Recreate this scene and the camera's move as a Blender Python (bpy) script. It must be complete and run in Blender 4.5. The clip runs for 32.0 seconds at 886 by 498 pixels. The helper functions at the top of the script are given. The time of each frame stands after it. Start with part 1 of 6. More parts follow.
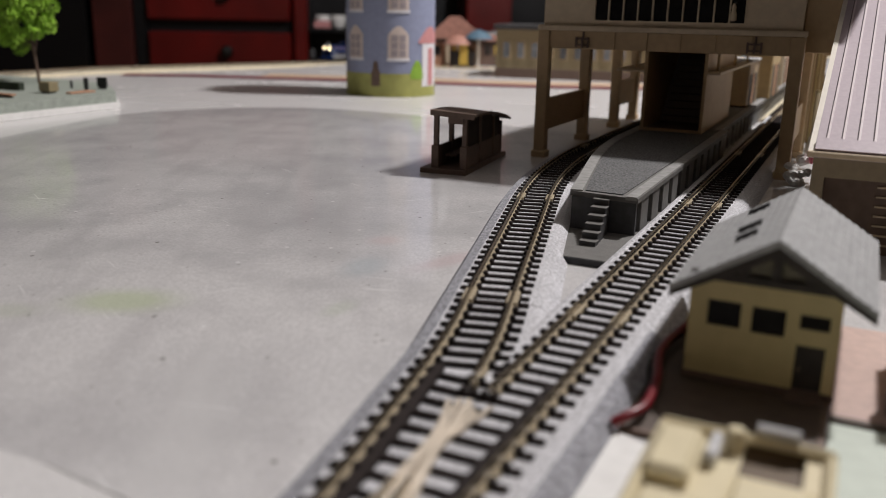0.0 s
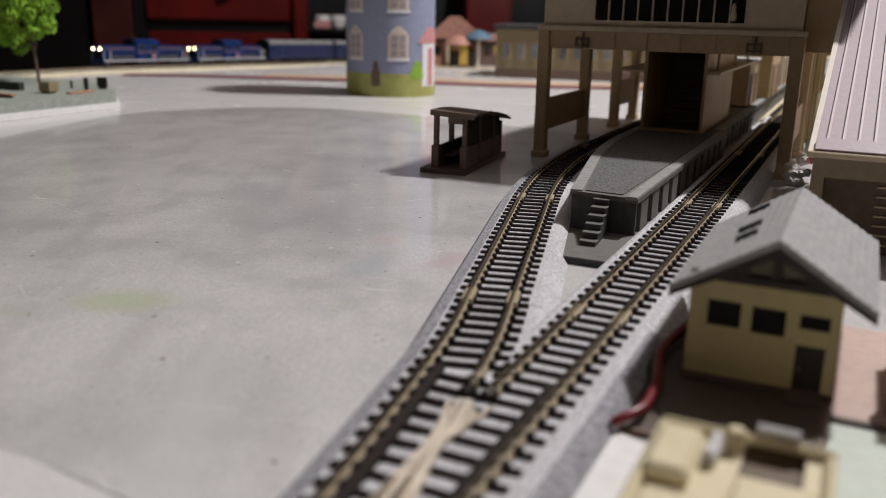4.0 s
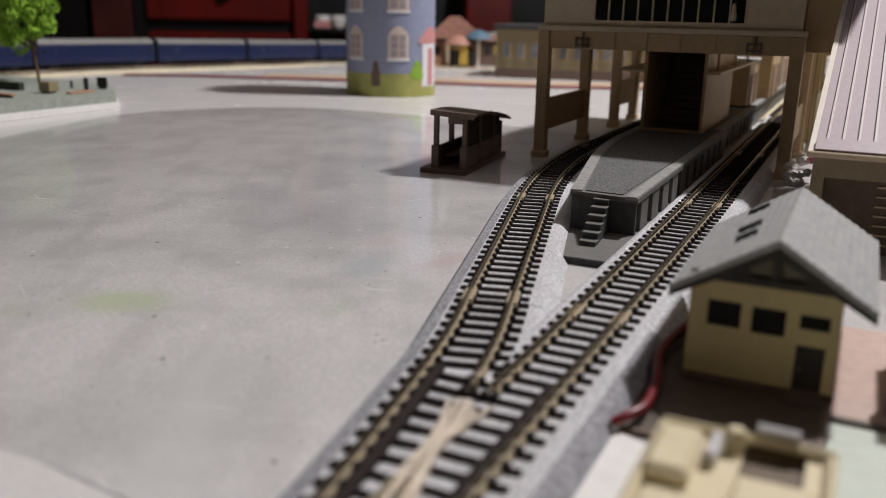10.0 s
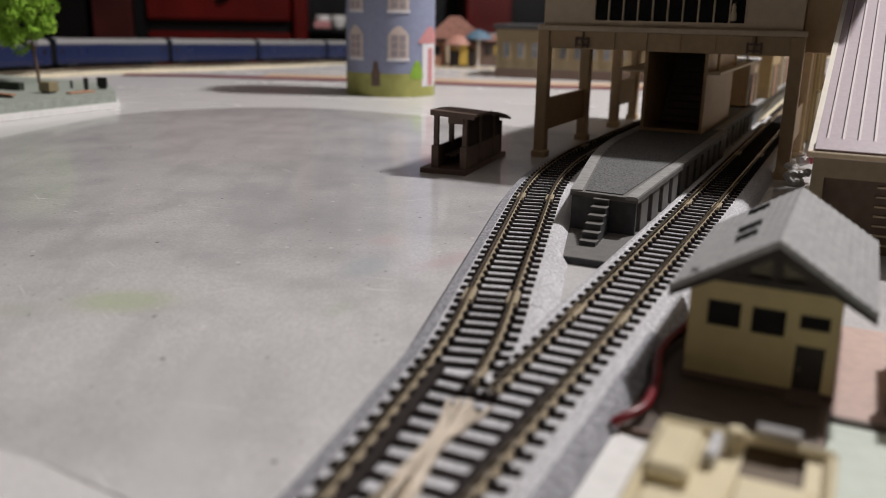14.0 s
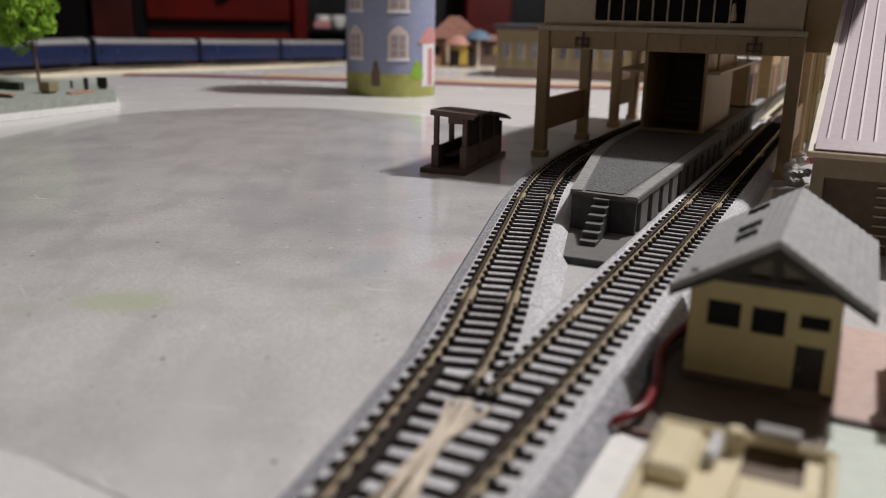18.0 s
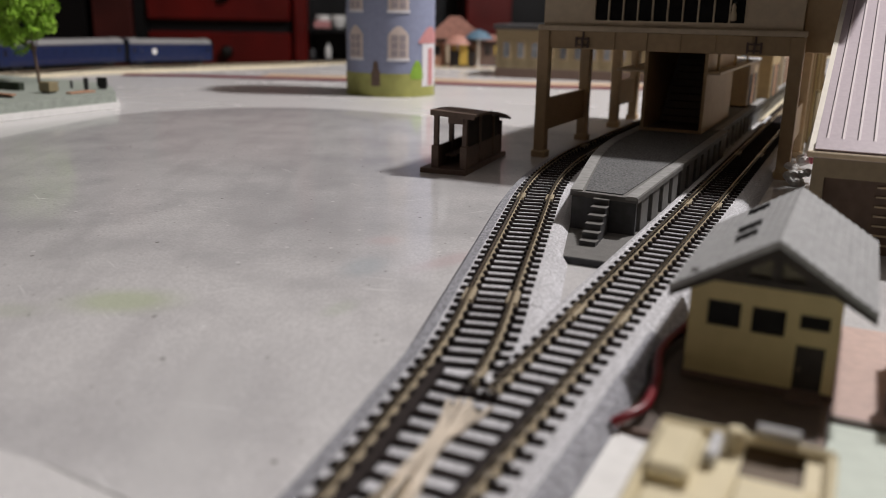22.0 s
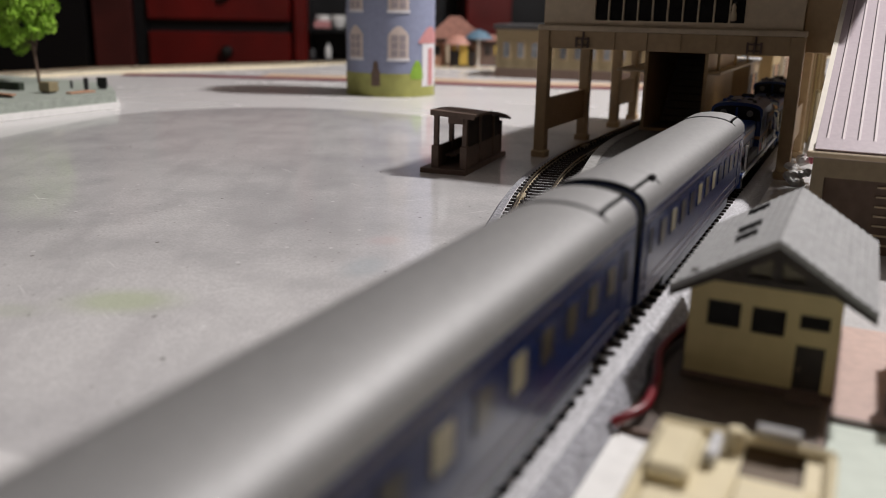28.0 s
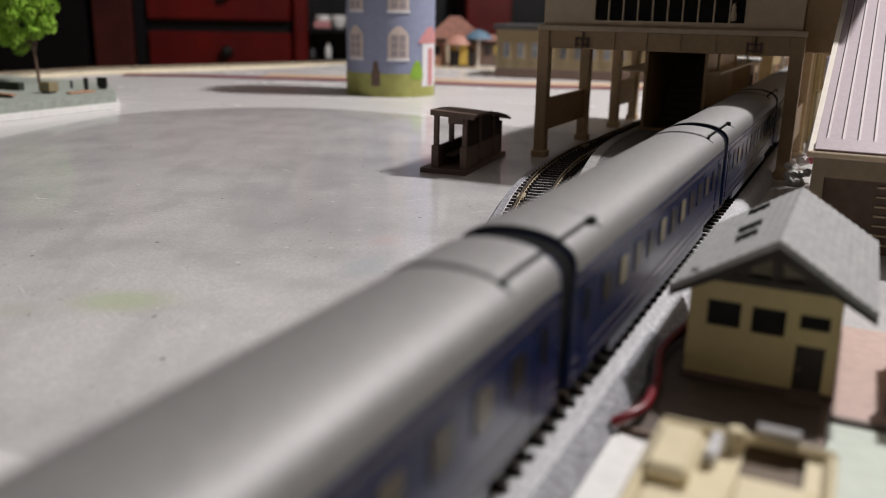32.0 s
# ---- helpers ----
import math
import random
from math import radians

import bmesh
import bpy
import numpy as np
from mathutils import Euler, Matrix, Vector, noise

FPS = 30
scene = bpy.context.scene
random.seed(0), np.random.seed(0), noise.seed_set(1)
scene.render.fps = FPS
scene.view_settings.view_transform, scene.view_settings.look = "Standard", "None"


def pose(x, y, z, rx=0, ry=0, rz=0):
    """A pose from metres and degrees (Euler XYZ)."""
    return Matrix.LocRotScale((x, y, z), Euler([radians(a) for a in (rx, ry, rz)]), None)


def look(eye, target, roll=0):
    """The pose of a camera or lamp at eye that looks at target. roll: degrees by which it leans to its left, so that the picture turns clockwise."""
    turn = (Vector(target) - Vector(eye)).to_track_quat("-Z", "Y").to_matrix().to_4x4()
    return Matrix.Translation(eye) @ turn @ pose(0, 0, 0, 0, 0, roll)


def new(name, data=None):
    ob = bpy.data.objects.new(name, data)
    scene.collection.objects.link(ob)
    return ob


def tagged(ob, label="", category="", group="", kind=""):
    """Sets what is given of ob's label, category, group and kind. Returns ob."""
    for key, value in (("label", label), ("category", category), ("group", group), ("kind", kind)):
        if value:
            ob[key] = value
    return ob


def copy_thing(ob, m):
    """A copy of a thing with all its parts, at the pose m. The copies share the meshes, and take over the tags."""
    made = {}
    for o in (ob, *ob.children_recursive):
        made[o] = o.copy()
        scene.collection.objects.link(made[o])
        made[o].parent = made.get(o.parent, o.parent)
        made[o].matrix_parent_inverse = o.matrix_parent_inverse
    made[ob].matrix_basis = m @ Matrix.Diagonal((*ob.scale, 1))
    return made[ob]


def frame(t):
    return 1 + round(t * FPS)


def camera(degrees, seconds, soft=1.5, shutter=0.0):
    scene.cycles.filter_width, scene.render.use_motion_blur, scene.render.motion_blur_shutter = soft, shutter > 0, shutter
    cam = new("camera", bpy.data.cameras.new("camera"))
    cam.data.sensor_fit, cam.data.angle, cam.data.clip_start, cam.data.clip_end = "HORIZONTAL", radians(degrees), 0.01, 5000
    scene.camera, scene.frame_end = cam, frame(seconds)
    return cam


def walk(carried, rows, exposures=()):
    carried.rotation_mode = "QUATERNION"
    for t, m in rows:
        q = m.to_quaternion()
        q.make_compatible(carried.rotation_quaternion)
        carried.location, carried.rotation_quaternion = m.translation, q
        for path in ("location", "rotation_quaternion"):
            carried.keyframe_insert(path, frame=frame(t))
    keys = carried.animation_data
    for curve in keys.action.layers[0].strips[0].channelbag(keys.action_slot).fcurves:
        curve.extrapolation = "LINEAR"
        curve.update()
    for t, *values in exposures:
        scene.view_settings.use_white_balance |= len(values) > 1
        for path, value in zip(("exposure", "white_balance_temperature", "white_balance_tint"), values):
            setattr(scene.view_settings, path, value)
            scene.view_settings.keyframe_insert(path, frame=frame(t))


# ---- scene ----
# ---------------------------------------------------------------- camera
TH, YA = 0.2712, -0.4500
EYE = Vector((0.0438, 0.0, 0.0658))
AIM = EYE + Vector((math.sin(YA) * math.cos(TH), math.cos(YA) * math.cos(TH), -math.sin(TH)))
cam = camera(54.97, 32.0, soft=0.5)
cam.data.dof.use_dof = True
cam.data.dof.focus_distance = 0.285
cam.data.dof.aperture_fstop = 15.0
walk(cam, [(0.0, look(EYE, AIM, 1.148)), (32.0, look(EYE, AIM, 1.148))],
     exposures=[(0.0, 0.0), (22.5, 0.0), (23.5, -0.04), (24.1, 0.15), (25.0, 0.0), (26.5, 0.08), (28.0, 0.15), (32.0, 0.14)])

# ---------------------------------------------------------------- light
world = bpy.data.worlds.new("room_air")
scene.world = world
world.use_nodes = True
world.node_tree.nodes["Background"].inputs[0].default_value = (0.05, 0.045, 0.04, 1)
world.node_tree.nodes["Background"].inputs[1].default_value = 0.3
LAMP = Vector((0.320, 0.845, 1.020))
lamp_data = bpy.data.lights.new("pendant_lamp_light", "POINT")
lamp_data.shadow_soft_size = 0.042
lamp_data.energy, lamp_data.color = 65.0, (1.0, 0.965, 0.965)
lamp_light = new("pendant_lamp_light", lamp_data)
lamp_light.matrix_world = Matrix.Translation(LAMP)

# ---------------------------------------------------------------- helpers
MATS = {}


def mat(name, color, rough=0.5, metal=0.0, vary=0.12, scale=300.0, bump=0.0, bump_scale=1500.0, spec=0.5,
        stain=None, stain_scale=20.0, stain_amount=0.3, per_object=0.0, emit=None, coat=0.0):
    """A node material: base colour with fine grain, a wide stain and relief."""
    m = bpy.data.materials.new(name)
    m.use_nodes = True
    nt = m.node_tree
    b = nt.nodes["Principled BSDF"]
    co = nt.nodes.new("ShaderNodeTexCoord")
    n = nt.nodes.new("ShaderNodeTexNoise")
    n.inputs["Scale"].default_value, n.inputs["Detail"].default_value = scale, 6
    nt.links.new(co.outputs["Object"], n.inputs["Vector"])
    ramp = nt.nodes.new("ShaderNodeValToRGB")
    lo = [max(0, c * (1 - vary)) for c in color]
    hi = [min(1, c * (1 + vary)) for c in color]
    ramp.color_ramp.elements[0].position, ramp.color_ramp.elements[1].position = 0.3, 0.7
    ramp.color_ramp.elements[0].color, ramp.color_ramp.elements[1].color = (*lo, 1), (*hi, 1)
    nt.links.new(n.outputs["Fac"], ramp.inputs["Fac"])
    out = ramp.outputs["Color"]
    n2 = nt.nodes.new("ShaderNodeTexNoise")
    n2.inputs["Scale"].default_value, n2.inputs["Detail"].default_value = stain_scale, 4
    nt.links.new(co.outputs["Object"], n2.inputs["Vector"])
    if stain:
        mix = nt.nodes.new("ShaderNodeMix")
        mix.data_type = "RGBA"
        r2 = nt.nodes.new("ShaderNodeMapRange")
        r2.inputs["From Min"].default_value, r2.inputs["From Max"].default_value = 0.42, 0.7
        r2.inputs["To Max"].default_value = stain_amount
        nt.links.new(n2.outputs["Fac"], r2.inputs["Value"])
        nt.links.new(r2.outputs["Result"], mix.inputs["Factor"])
        nt.links.new(out, mix.inputs["A"])
        mix.inputs["B"].default_value = (*stain, 1)
        out = mix.outputs["Result"]
    if per_object:
        oi = nt.nodes.new("ShaderNodeObjectInfo")
        hsv = nt.nodes.new("ShaderNodeHueSaturation")
        mr = nt.nodes.new("ShaderNodeMapRange")
        mr.inputs["To Min"].default_value, mr.inputs["To Max"].default_value = 1 - per_object, 1 + per_object
        nt.links.new(oi.outputs["Random"], mr.inputs["Value"])
        nt.links.new(mr.outputs["Result"], hsv.inputs["Value"])
        nt.links.new(out, hsv.inputs["Color"])
        out = hsv.outputs["Color"]
    nt.links.new(out, b.inputs["Base Color"])
    rr = nt.nodes.new("ShaderNodeMapRange")
    rr.inputs["To Min"].default_value, rr.inputs["To Max"].default_value = max(0.02, rough - 0.08), min(1, rough + 0.08)
    nt.links.new(n2.outputs["Fac"], rr.inputs["Value"])
    nt.links.new(rr.outputs["Result"], b.inputs["Roughness"])
    b.inputs["Metallic"].default_value = metal
    b.inputs["Specular IOR Level"].default_value = spec
    b.inputs["Coat Weight"].default_value = coat
    if bump:
        nb = nt.nodes.new("ShaderNodeTexNoise")
        nb.inputs["Scale"].default_value, nb.inputs["Detail"].default_value = bump_scale, 3
        nt.links.new(co.outputs["Object"], nb.inputs["Vector"])
        bp = nt.nodes.new("ShaderNodeBump")
        bp.inputs["Strength"].default_value, bp.inputs["Distance"].default_value = bump, 0.0005
        nt.links.new(nb.outputs["Fac"], bp.inputs["Height"])
        nt.links.new(bp.outputs["Normal"], b.inputs["Normal"])
    if emit:
        b.inputs["Emission Color"].default_value = (*emit[:3], 1)
        b.inputs["Emission Strength"].default_value = emit[3]
    MATS[name] = m
    return m


def glass(name, color=(0.9, 0.95, 1.0), rough=0.05):
    m = bpy.data.materials.new(name)
    m.use_nodes = True
    b = m.node_tree.nodes["Principled BSDF"]
    b.inputs["Base Color"].default_value = (*color, 1)
    b.inputs["Roughness"].default_value = rough
    b.inputs["Transmission Weight"].default_value = 1.0
    b.inputs["IOR"].default_value = 1.3
    return m


def mesh_of(name, bm, material):
    me = bpy.data.meshes.new(name)
    bm.normal_update()
    bm.to_mesh(me)
    bm.free()
    if material:
        me.materials.append(material)
    return me


def smooth(me):
    crisp = {k for f in me.polygons if len(f.vertices) > 4 for k in f.edge_keys}
    for f in me.polygons:
        f.use_smooth = len(f.vertices) <= 4
    for e in me.edges:
        e.use_edge_sharp = e.key in crisp
    return me


def part(name, bm, material, parent=None, label="", round_=False):
    ob = new(name, mesh_of(name, bm, material))
    if round_:
        smooth(ob.data)
    if parent:
        ob.parent = parent
    if label:
        ob["label"] = label
    return ob


def piece(name, me, parent, m):
    ob = new(name, me)
    ob.parent = parent
    ob.matrix_basis = m
    return ob


def empty(name, m=None):
    ob = new(name)
    ob.empty_display_size = 0.01
    if m is not None:
        ob.matrix_basis = m
    return ob


def add_box(bm, x0, x1, y0, y1, z0, z1, bevel=0.0, m=None):
    vs = [bm.verts.new((x, y, z)) for x in (x0, x1) for y in (y0, y1) for z in (z0, z1)]
    idx = ((0, 1, 3, 2), (4, 6, 7, 5), (0, 4, 5, 1), (2, 3, 7, 6), (0, 2, 6, 4), (1, 5, 7, 3))
    fs = [bm.faces.new([vs[i] for i in f]) for f in idx]
    if bevel:
        es = list({e for f in fs for e in f.edges})
        r = bmesh.ops.bevel(bm, geom=es, offset=bevel, segments=1, affect="EDGES", profile=0.6)
        vs = list({v for f in r["faces"] for v in f.verts} | {v for v in vs if v.is_valid})
    if m is not None:
        bmesh.ops.transform(bm, matrix=m, verts=[v for v in vs if v.is_valid])
    return bm


def box(x0, x1, y0, y1, z0, z1, bevel=0.0, m=None):
    return add_box(bmesh.new(), x0, x1, y0, y1, z0, z1, bevel, m)


def add_prism(bm, pts, a0, a1, axis="z", m=None):
    """A polygon pts drawn out from a0 to a1 along an axis; pts are (x, y), (x, z) or (y, z)."""
    def at(p, a):
        return {"z": (p[0], p[1], a), "y": (p[0], a, p[1]), "x": (a, p[0], p[1])}[axis]
    lo = [bm.verts.new(at(p, a0)) for p in pts]
    hi = [bm.verts.new(at(p, a1)) for p in pts]
    n = len(pts)
    fs = [bm.faces.new(lo[::-1]), bm.faces.new(hi)]
    fs += [bm.faces.new((lo[i], lo[(i + 1) % n], hi[(i + 1) % n], hi[i])) for i in range(n)]
    bmesh.ops.recalc_face_normals(bm, faces=fs)
    if m is not None:
        bmesh.ops.transform(bm, matrix=m, verts=lo + hi)
    return bm


def prism(pts, a0, a1, axis="z", m=None):
    return add_prism(bmesh.new(), pts, a0, a1, axis, m)


def add_rod(bm, a, b, r, n=8, r2=None):
    a, b = Vector(a), Vector(b)
    q = (b - a).to_track_quat("Z", "Y").to_matrix().to_4x4()
    bmesh.ops.create_cone(bm, cap_ends=True, segments=n, radius1=r, radius2=r if r2 is None else r2,
                          depth=(b - a).length, matrix=Matrix.Translation((a + b) / 2) @ q)
    return bm


def rod(a, b, r, n=8, r2=None):
    return add_rod(bmesh.new(), a, b, r, n, r2)


def add_tube(bm, pts, r, n=7):
    """One continuous round bar along pts."""
    pts = [Vector(p) for p in pts]
    rings, side = [], None
    for i, p in enumerate(pts):
        d = (pts[min(len(pts) - 1, i + 1)] - pts[max(0, i - 1)]).normalized()
        side = d.orthogonal().normalized() if side is None else (side - d * side.dot(d)).normalized()
        up = d.cross(side)
        rings.append([bm.verts.new(p + side * (r * math.cos(2 * math.pi * k / n)) + up * (r * math.sin(2 * math.pi * k / n))) for k in range(n)])
    for a, b in zip(rings, rings[1:]):
        for k in range(n):
            bm.faces.new((a[k], a[(k + 1) % n], b[(k + 1) % n], b[k]))
    bm.faces.new(rings[0][::-1])
    bm.faces.new(rings[-1])
    return bm


def curve_through(pts, k=6):
    """A smooth row of points through pts."""
    pts = [Vector(p) for p in pts]
    ext = [pts[0] * 2 - pts[1]] + pts + [pts[-1] * 2 - pts[-2]]
    out = []
    for a, b, c, d in zip(ext, ext[1:], ext[2:], ext[3:]):
        for i in range(k):
            t = i / k
            out.append(0.5 * ((2 * b) + (c - a) * t + (2 * a - 5 * b + 4 * c - d) * t * t + (3 * b - a - 3 * c + d) * t ** 3))
    return out + [pts[-1]]


def tube(pts, r, n=7):
    return add_tube(bmesh.new(), pts, r, n)


def lathe(profile, n=32):
    """Revolve (r, z) pairs round the z axis."""
    bm = bmesh.new()
    rings = [[bm.verts.new((r * math.cos(2 * math.pi * i / n), r * math.sin(2 * math.pi * i / n), z)) for i in range(n)]
             for r, z in profile]
    for a, b in zip(rings, rings[1:]):
        for i in range(n):
            bm.faces.new((a[i], a[(i + 1) % n], b[(i + 1) % n], b[i]))
    bm.faces.new(rings[0][::-1])
    bm.faces.new(rings[-1])
    return bm


def sweep(pts, profile, closed=True):
    """Draw a profile of (across, up) pairs along the ground line pts of (x, y)."""
    bm = bmesh.new()
    rings = []
    n = len(pts)
    for i, (x, y) in enumerate(pts):
        a, b = pts[max(0, i - 1)], pts[min(n - 1, i + 1)]
        d = Vector((b[0] - a[0], b[1] - a[1])).normalized()
        rings.append([bm.verts.new((x + u * d.y, y - u * d.x, w)) for u, w in profile])
    k = len(profile)
    for a, b in zip(rings, rings[1:]):
        for i in range(k if closed else k - 1):
            bm.faces.new((a[i], a[(i + 1) % k], b[(i + 1) % k], b[i]))
    if closed:
        bm.faces.new(rings[0])
        bm.faces.new(rings[-1][::-1])
    bmesh.ops.recalc_face_normals(bm, faces=bm.faces)
    return bm

# ---------------------------------------------------------------- materials
M_TABLE = mat("grey_white_tabletop", (0.61, 0.595, 0.592), 0.10, vary=0.17, scale=1400, stain=(0.33, 0.325, 0.335),
              stain_scale=11, stain_amount=0.7, bump=0.02, bump_scale=500, spec=0.45)
M_BALLAST = mat("grey_ballast", (0.53, 0.525, 0.545), 0.9, vary=0.5, scale=1500, bump=1.0, bump_scale=1300, stain=(0.3, 0.29, 0.3), stain_scale=60)
M_SHOULDER = mat("darker_grey_shoulder", (0.28, 0.28, 0.305), 0.9, vary=0.6, scale=1300, bump=0.9, bump_scale=1300, stain=(0.22, 0.22, 0.235), stain_scale=70)
M_FARBED = mat("cream_grey_roadbed", (0.66, 0.585, 0.43), 0.9, vary=0.5, scale=700, bump=0.6, bump_scale=1200)
M_SLEEPER = mat("dark_brown_sleeper", (0.016, 0.011, 0.010), 0.75, vary=0.3, scale=2500, bump=0.3, per_object=0.3, spec=0.2)
M_RAIL = mat("nickel_silver_rail", (0.60, 0.53, 0.42), 0.24, metal=1.0, vary=0.2, scale=900)
M_CLIP = mat("rail_foot_brass", (0.37, 0.31, 0.215), 0.45, metal=0.0, vary=0.25, scale=1200)
M_BLUE = mat("blue_train_paint", (0.007, 0.016, 0.066), 0.22, vary=0.12, scale=600, spec=0.5)
M_LOCOBLUE = mat("bright_blue_loco_paint", (0.003, 0.021, 0.105), 0.30, vary=0.12, scale=600, spec=0.3)
M_SILVER = mat("silver_grey_roof_paint", (0.25, 0.247, 0.245), 0.58, metal=0.4, vary=0.08, scale=700)
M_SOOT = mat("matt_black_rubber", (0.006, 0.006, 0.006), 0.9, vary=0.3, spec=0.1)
M_BLACK = mat("black_plastic", (0.012, 0.012, 0.013), 0.5, vary=0.3)
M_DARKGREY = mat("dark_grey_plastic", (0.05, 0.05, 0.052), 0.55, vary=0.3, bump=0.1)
M_NAVYPANE = mat("navy_tinted_pane", (0.006, 0.015, 0.058), 0.25, vary=0.3)
M_PALE = mat("pale_grey_paint", (0.55, 0.55, 0.56), 0.5, vary=0.15)
M_WHITE = mat("white_plastic", (0.75, 0.74, 0.72), 0.4, vary=0.06)
M_PANE = mat("cream_blind_behind_pane", (0.060, 0.050, 0.036), 0.25, vary=0.6, scale=150, per_object=0.85)
M_FADEDGOLD = mat("faded_gold_line", (0.045, 0.034, 0.040), 0.45, vary=0.3)
M_COPPER = mat("copper_stripe_paint", (0.26, 0.14, 0.085), 0.4, metal=0.2, vary=0.2)
M_BLIND = mat("lowered_cream_blind", (0.24, 0.21, 0.135), 0.4, vary=0.25)
M_DARKPANE = mat("dark_pane", (0.010, 0.009, 0.009), 0.3, vary=0.4, spec=0.08)
M_LIGHT = mat("warm_headlight", (1, 0.9, 0.7), 0.3, emit=(1.0, 0.80, 0.45, 16.0))
M_LENS = mat("clear_lens", (0.42, 0.30, 0.18), 0.4, vary=0.1)
M_BEIGE = mat("beige_grey_plastic", (0.47, 0.335, 0.19), 0.55, vary=0.08, stain=(0.21, 0.16, 0.10), stain_scale=25, bump=0.08)
M_BEIGELIGHT = mat("light_beige_plastic", (0.56, 0.46, 0.325), 0.55, vary=0.08, bump=0.08)
M_PLATFORM = mat("grey_platform_plastic", (0.125, 0.12, 0.112), 0.7, vary=0.15, stain=(0.12, 0.115, 0.11), stain_scale=40, bump=0.25)
M_ASPHALT = mat("platform_asphalt", (0.095, 0.095, 0.096), 0.8, vary=0.85, scale=1300, bump=0.9, bump_scale=1500, stain=(0.13, 0.128, 0.125), stain_scale=90, stain_amount=0.5)
M_EDGE = mat("pale_platform_edge", (0.25, 0.245, 0.235), 0.7, vary=0.2, bump=0.2)
M_BROWN = mat("brown_plastic", (0.135, 0.088, 0.066), 0.55, vary=0.15, bump=0.1)
M_CREAMWALL = mat("cream_yellow_wall", (0.56, 0.455, 0.23), 0.6, vary=0.06, bump=0.05)
M_SLATE = mat("grey_slate_roof", (0.31, 0.31, 0.31), 0.75, vary=0.15, scale=500, bump=0.2)
M_DARKWOOD = mat("dark_brown_timber", (0.026, 0.018, 0.014), 0.6, vary=0.3)
M_CREAM = mat("cream_plastic", (0.67, 0.59, 0.40), 0.4, vary=0.05, bump=0.03)
M_PINKROOF = mat("lilac_pink_sheet_roof", (0.36, 0.292, 0.320), 0.5, vary=0.06, scale=700, bump=0.05)
mat("cream_white_trim", (0.66, 0.61, 0.52), 0.5, vary=0.05)
mat("golden_wall", (0.40, 0.29, 0.14), 0.6, vary=0.1)
M_OLIVE = mat("olive_beige_wall", (0.26, 0.21, 0.135), 0.6, vary=0.1)
M_RED = mat("red_wire_sleeve", (0.15, 0.007, 0.014), 0.35, vary=0.15)
M_PINKPAVE = mat("pink_paved_base", (0.50, 0.36, 0.31), 0.6, vary=0.1, scale=500)
M_MINT = mat("pale_mint_base", (0.50, 0.55, 0.48), 0.55, vary=0.06)
M_BROWNBASE = mat("brown_base", (0.082, 0.058, 0.044), 0.6, vary=0.15)
M_CABRED = mat("red_stained_wood", (0.105, 0.0045, 0.0035), 0.3, vary=0.3, scale=9, stain=(0.045, 0.005, 0.003), stain_scale=3, coat=0.2)
M_CABBLACK = mat("black_lacquer", (0.006, 0.006, 0.007), 0.3, vary=0.3)
# paler than the roof: the lit side of the ribs is put into the colour
M_SEAM = mat("pale_pink_roof_seam", (0.58, 0.50, 0.51), 0.45, vary=0.06)
mat("dark_mauve_seam_shadow", (0.05, 0.03, 0.035), 0.7, vary=0.2)
M_KNOB = mat("black_gloss_knob", (0.012, 0.012, 0.012), 0.12, vary=0.1, spec=0.8)
M_WALLDARK = mat("dim_wallpaper", (0.24, 0.195, 0.16), 0.8, vary=0.15, scale=8)
M_FLOOR = mat("dark_floorboards", (0.30, 0.21, 0.14), 0.5, vary=0.3, scale=6)
M_CEIL = mat("dim_ceiling_boards", (0.36, 0.335, 0.31), 0.9, vary=0.04, scale=5)
M_LEAF = mat("bright_green_foam_leaves", (0.27, 0.45, 0.045), 0.8, vary=0.6, scale=300, per_object=0.2)
M_TRUNK = mat("brown_trunk", (0.10, 0.06, 0.04), 0.7, vary=0.3)
M_PARK = mat("grey_green_park_base", (0.30, 0.33, 0.29), 0.7, vary=0.15, bump=0.2)
M_TERRA = mat("terracotta_brick", (0.42, 0.22, 0.13), 0.7, vary=0.2)
M_TINBLUE = mat("pale_blue_printed_tin", (0.26, 0.285, 0.405), 0.55, vary=0.07)
M_TINGREEN = mat("yellow_green_printed_tin", (0.34, 0.34, 0.10), 0.55, vary=0.25, scale=60)
M_TINCREAM = mat("cream_printed_tin", (0.62, 0.52, 0.47), 0.55, vary=0.08)
M_TINGREY = mat("grey_brown_printed_pane", (0.34, 0.29, 0.30), 0.55, vary=0.08)
M_TINPINK = mat("pink_printed_tin", (0.55, 0.25, 0.25), 0.55, vary=0.08)
M_TINWHITE = mat("white_printed_tin", (0.72, 0.70, 0.72), 0.55, vary=0.05)
# the tabletop gets mottling, short scratches, specks, a wavy gloss, and reflections painted as streaks and coloured
# patches
nt = M_TABLE.node_tree
bsdf = nt.nodes["Principled BSDF"]
tc = nt.nodes.new("ShaderNodeTexCoord")


def table_layer(base, factor, color):
    mix = nt.nodes.new("ShaderNodeMix")
    mix.data_type = "RGBA"
    mix.inputs["B"].default_value = (*color, 1)
    nt.links.new(factor, mix.inputs["Factor"])
    nt.links.new(base, mix.inputs["A"])
    return mix.outputs["Result"]


def ranged(value, lo, hi, top):
    r = nt.nodes.new("ShaderNodeMapRange")
    r.inputs["From Min"].default_value, r.inputs["From Max"].default_value = lo, hi
    r.inputs["To Max"].default_value = top
    nt.links.new(value, r.inputs["Value"])
    return r.outputs["Result"]


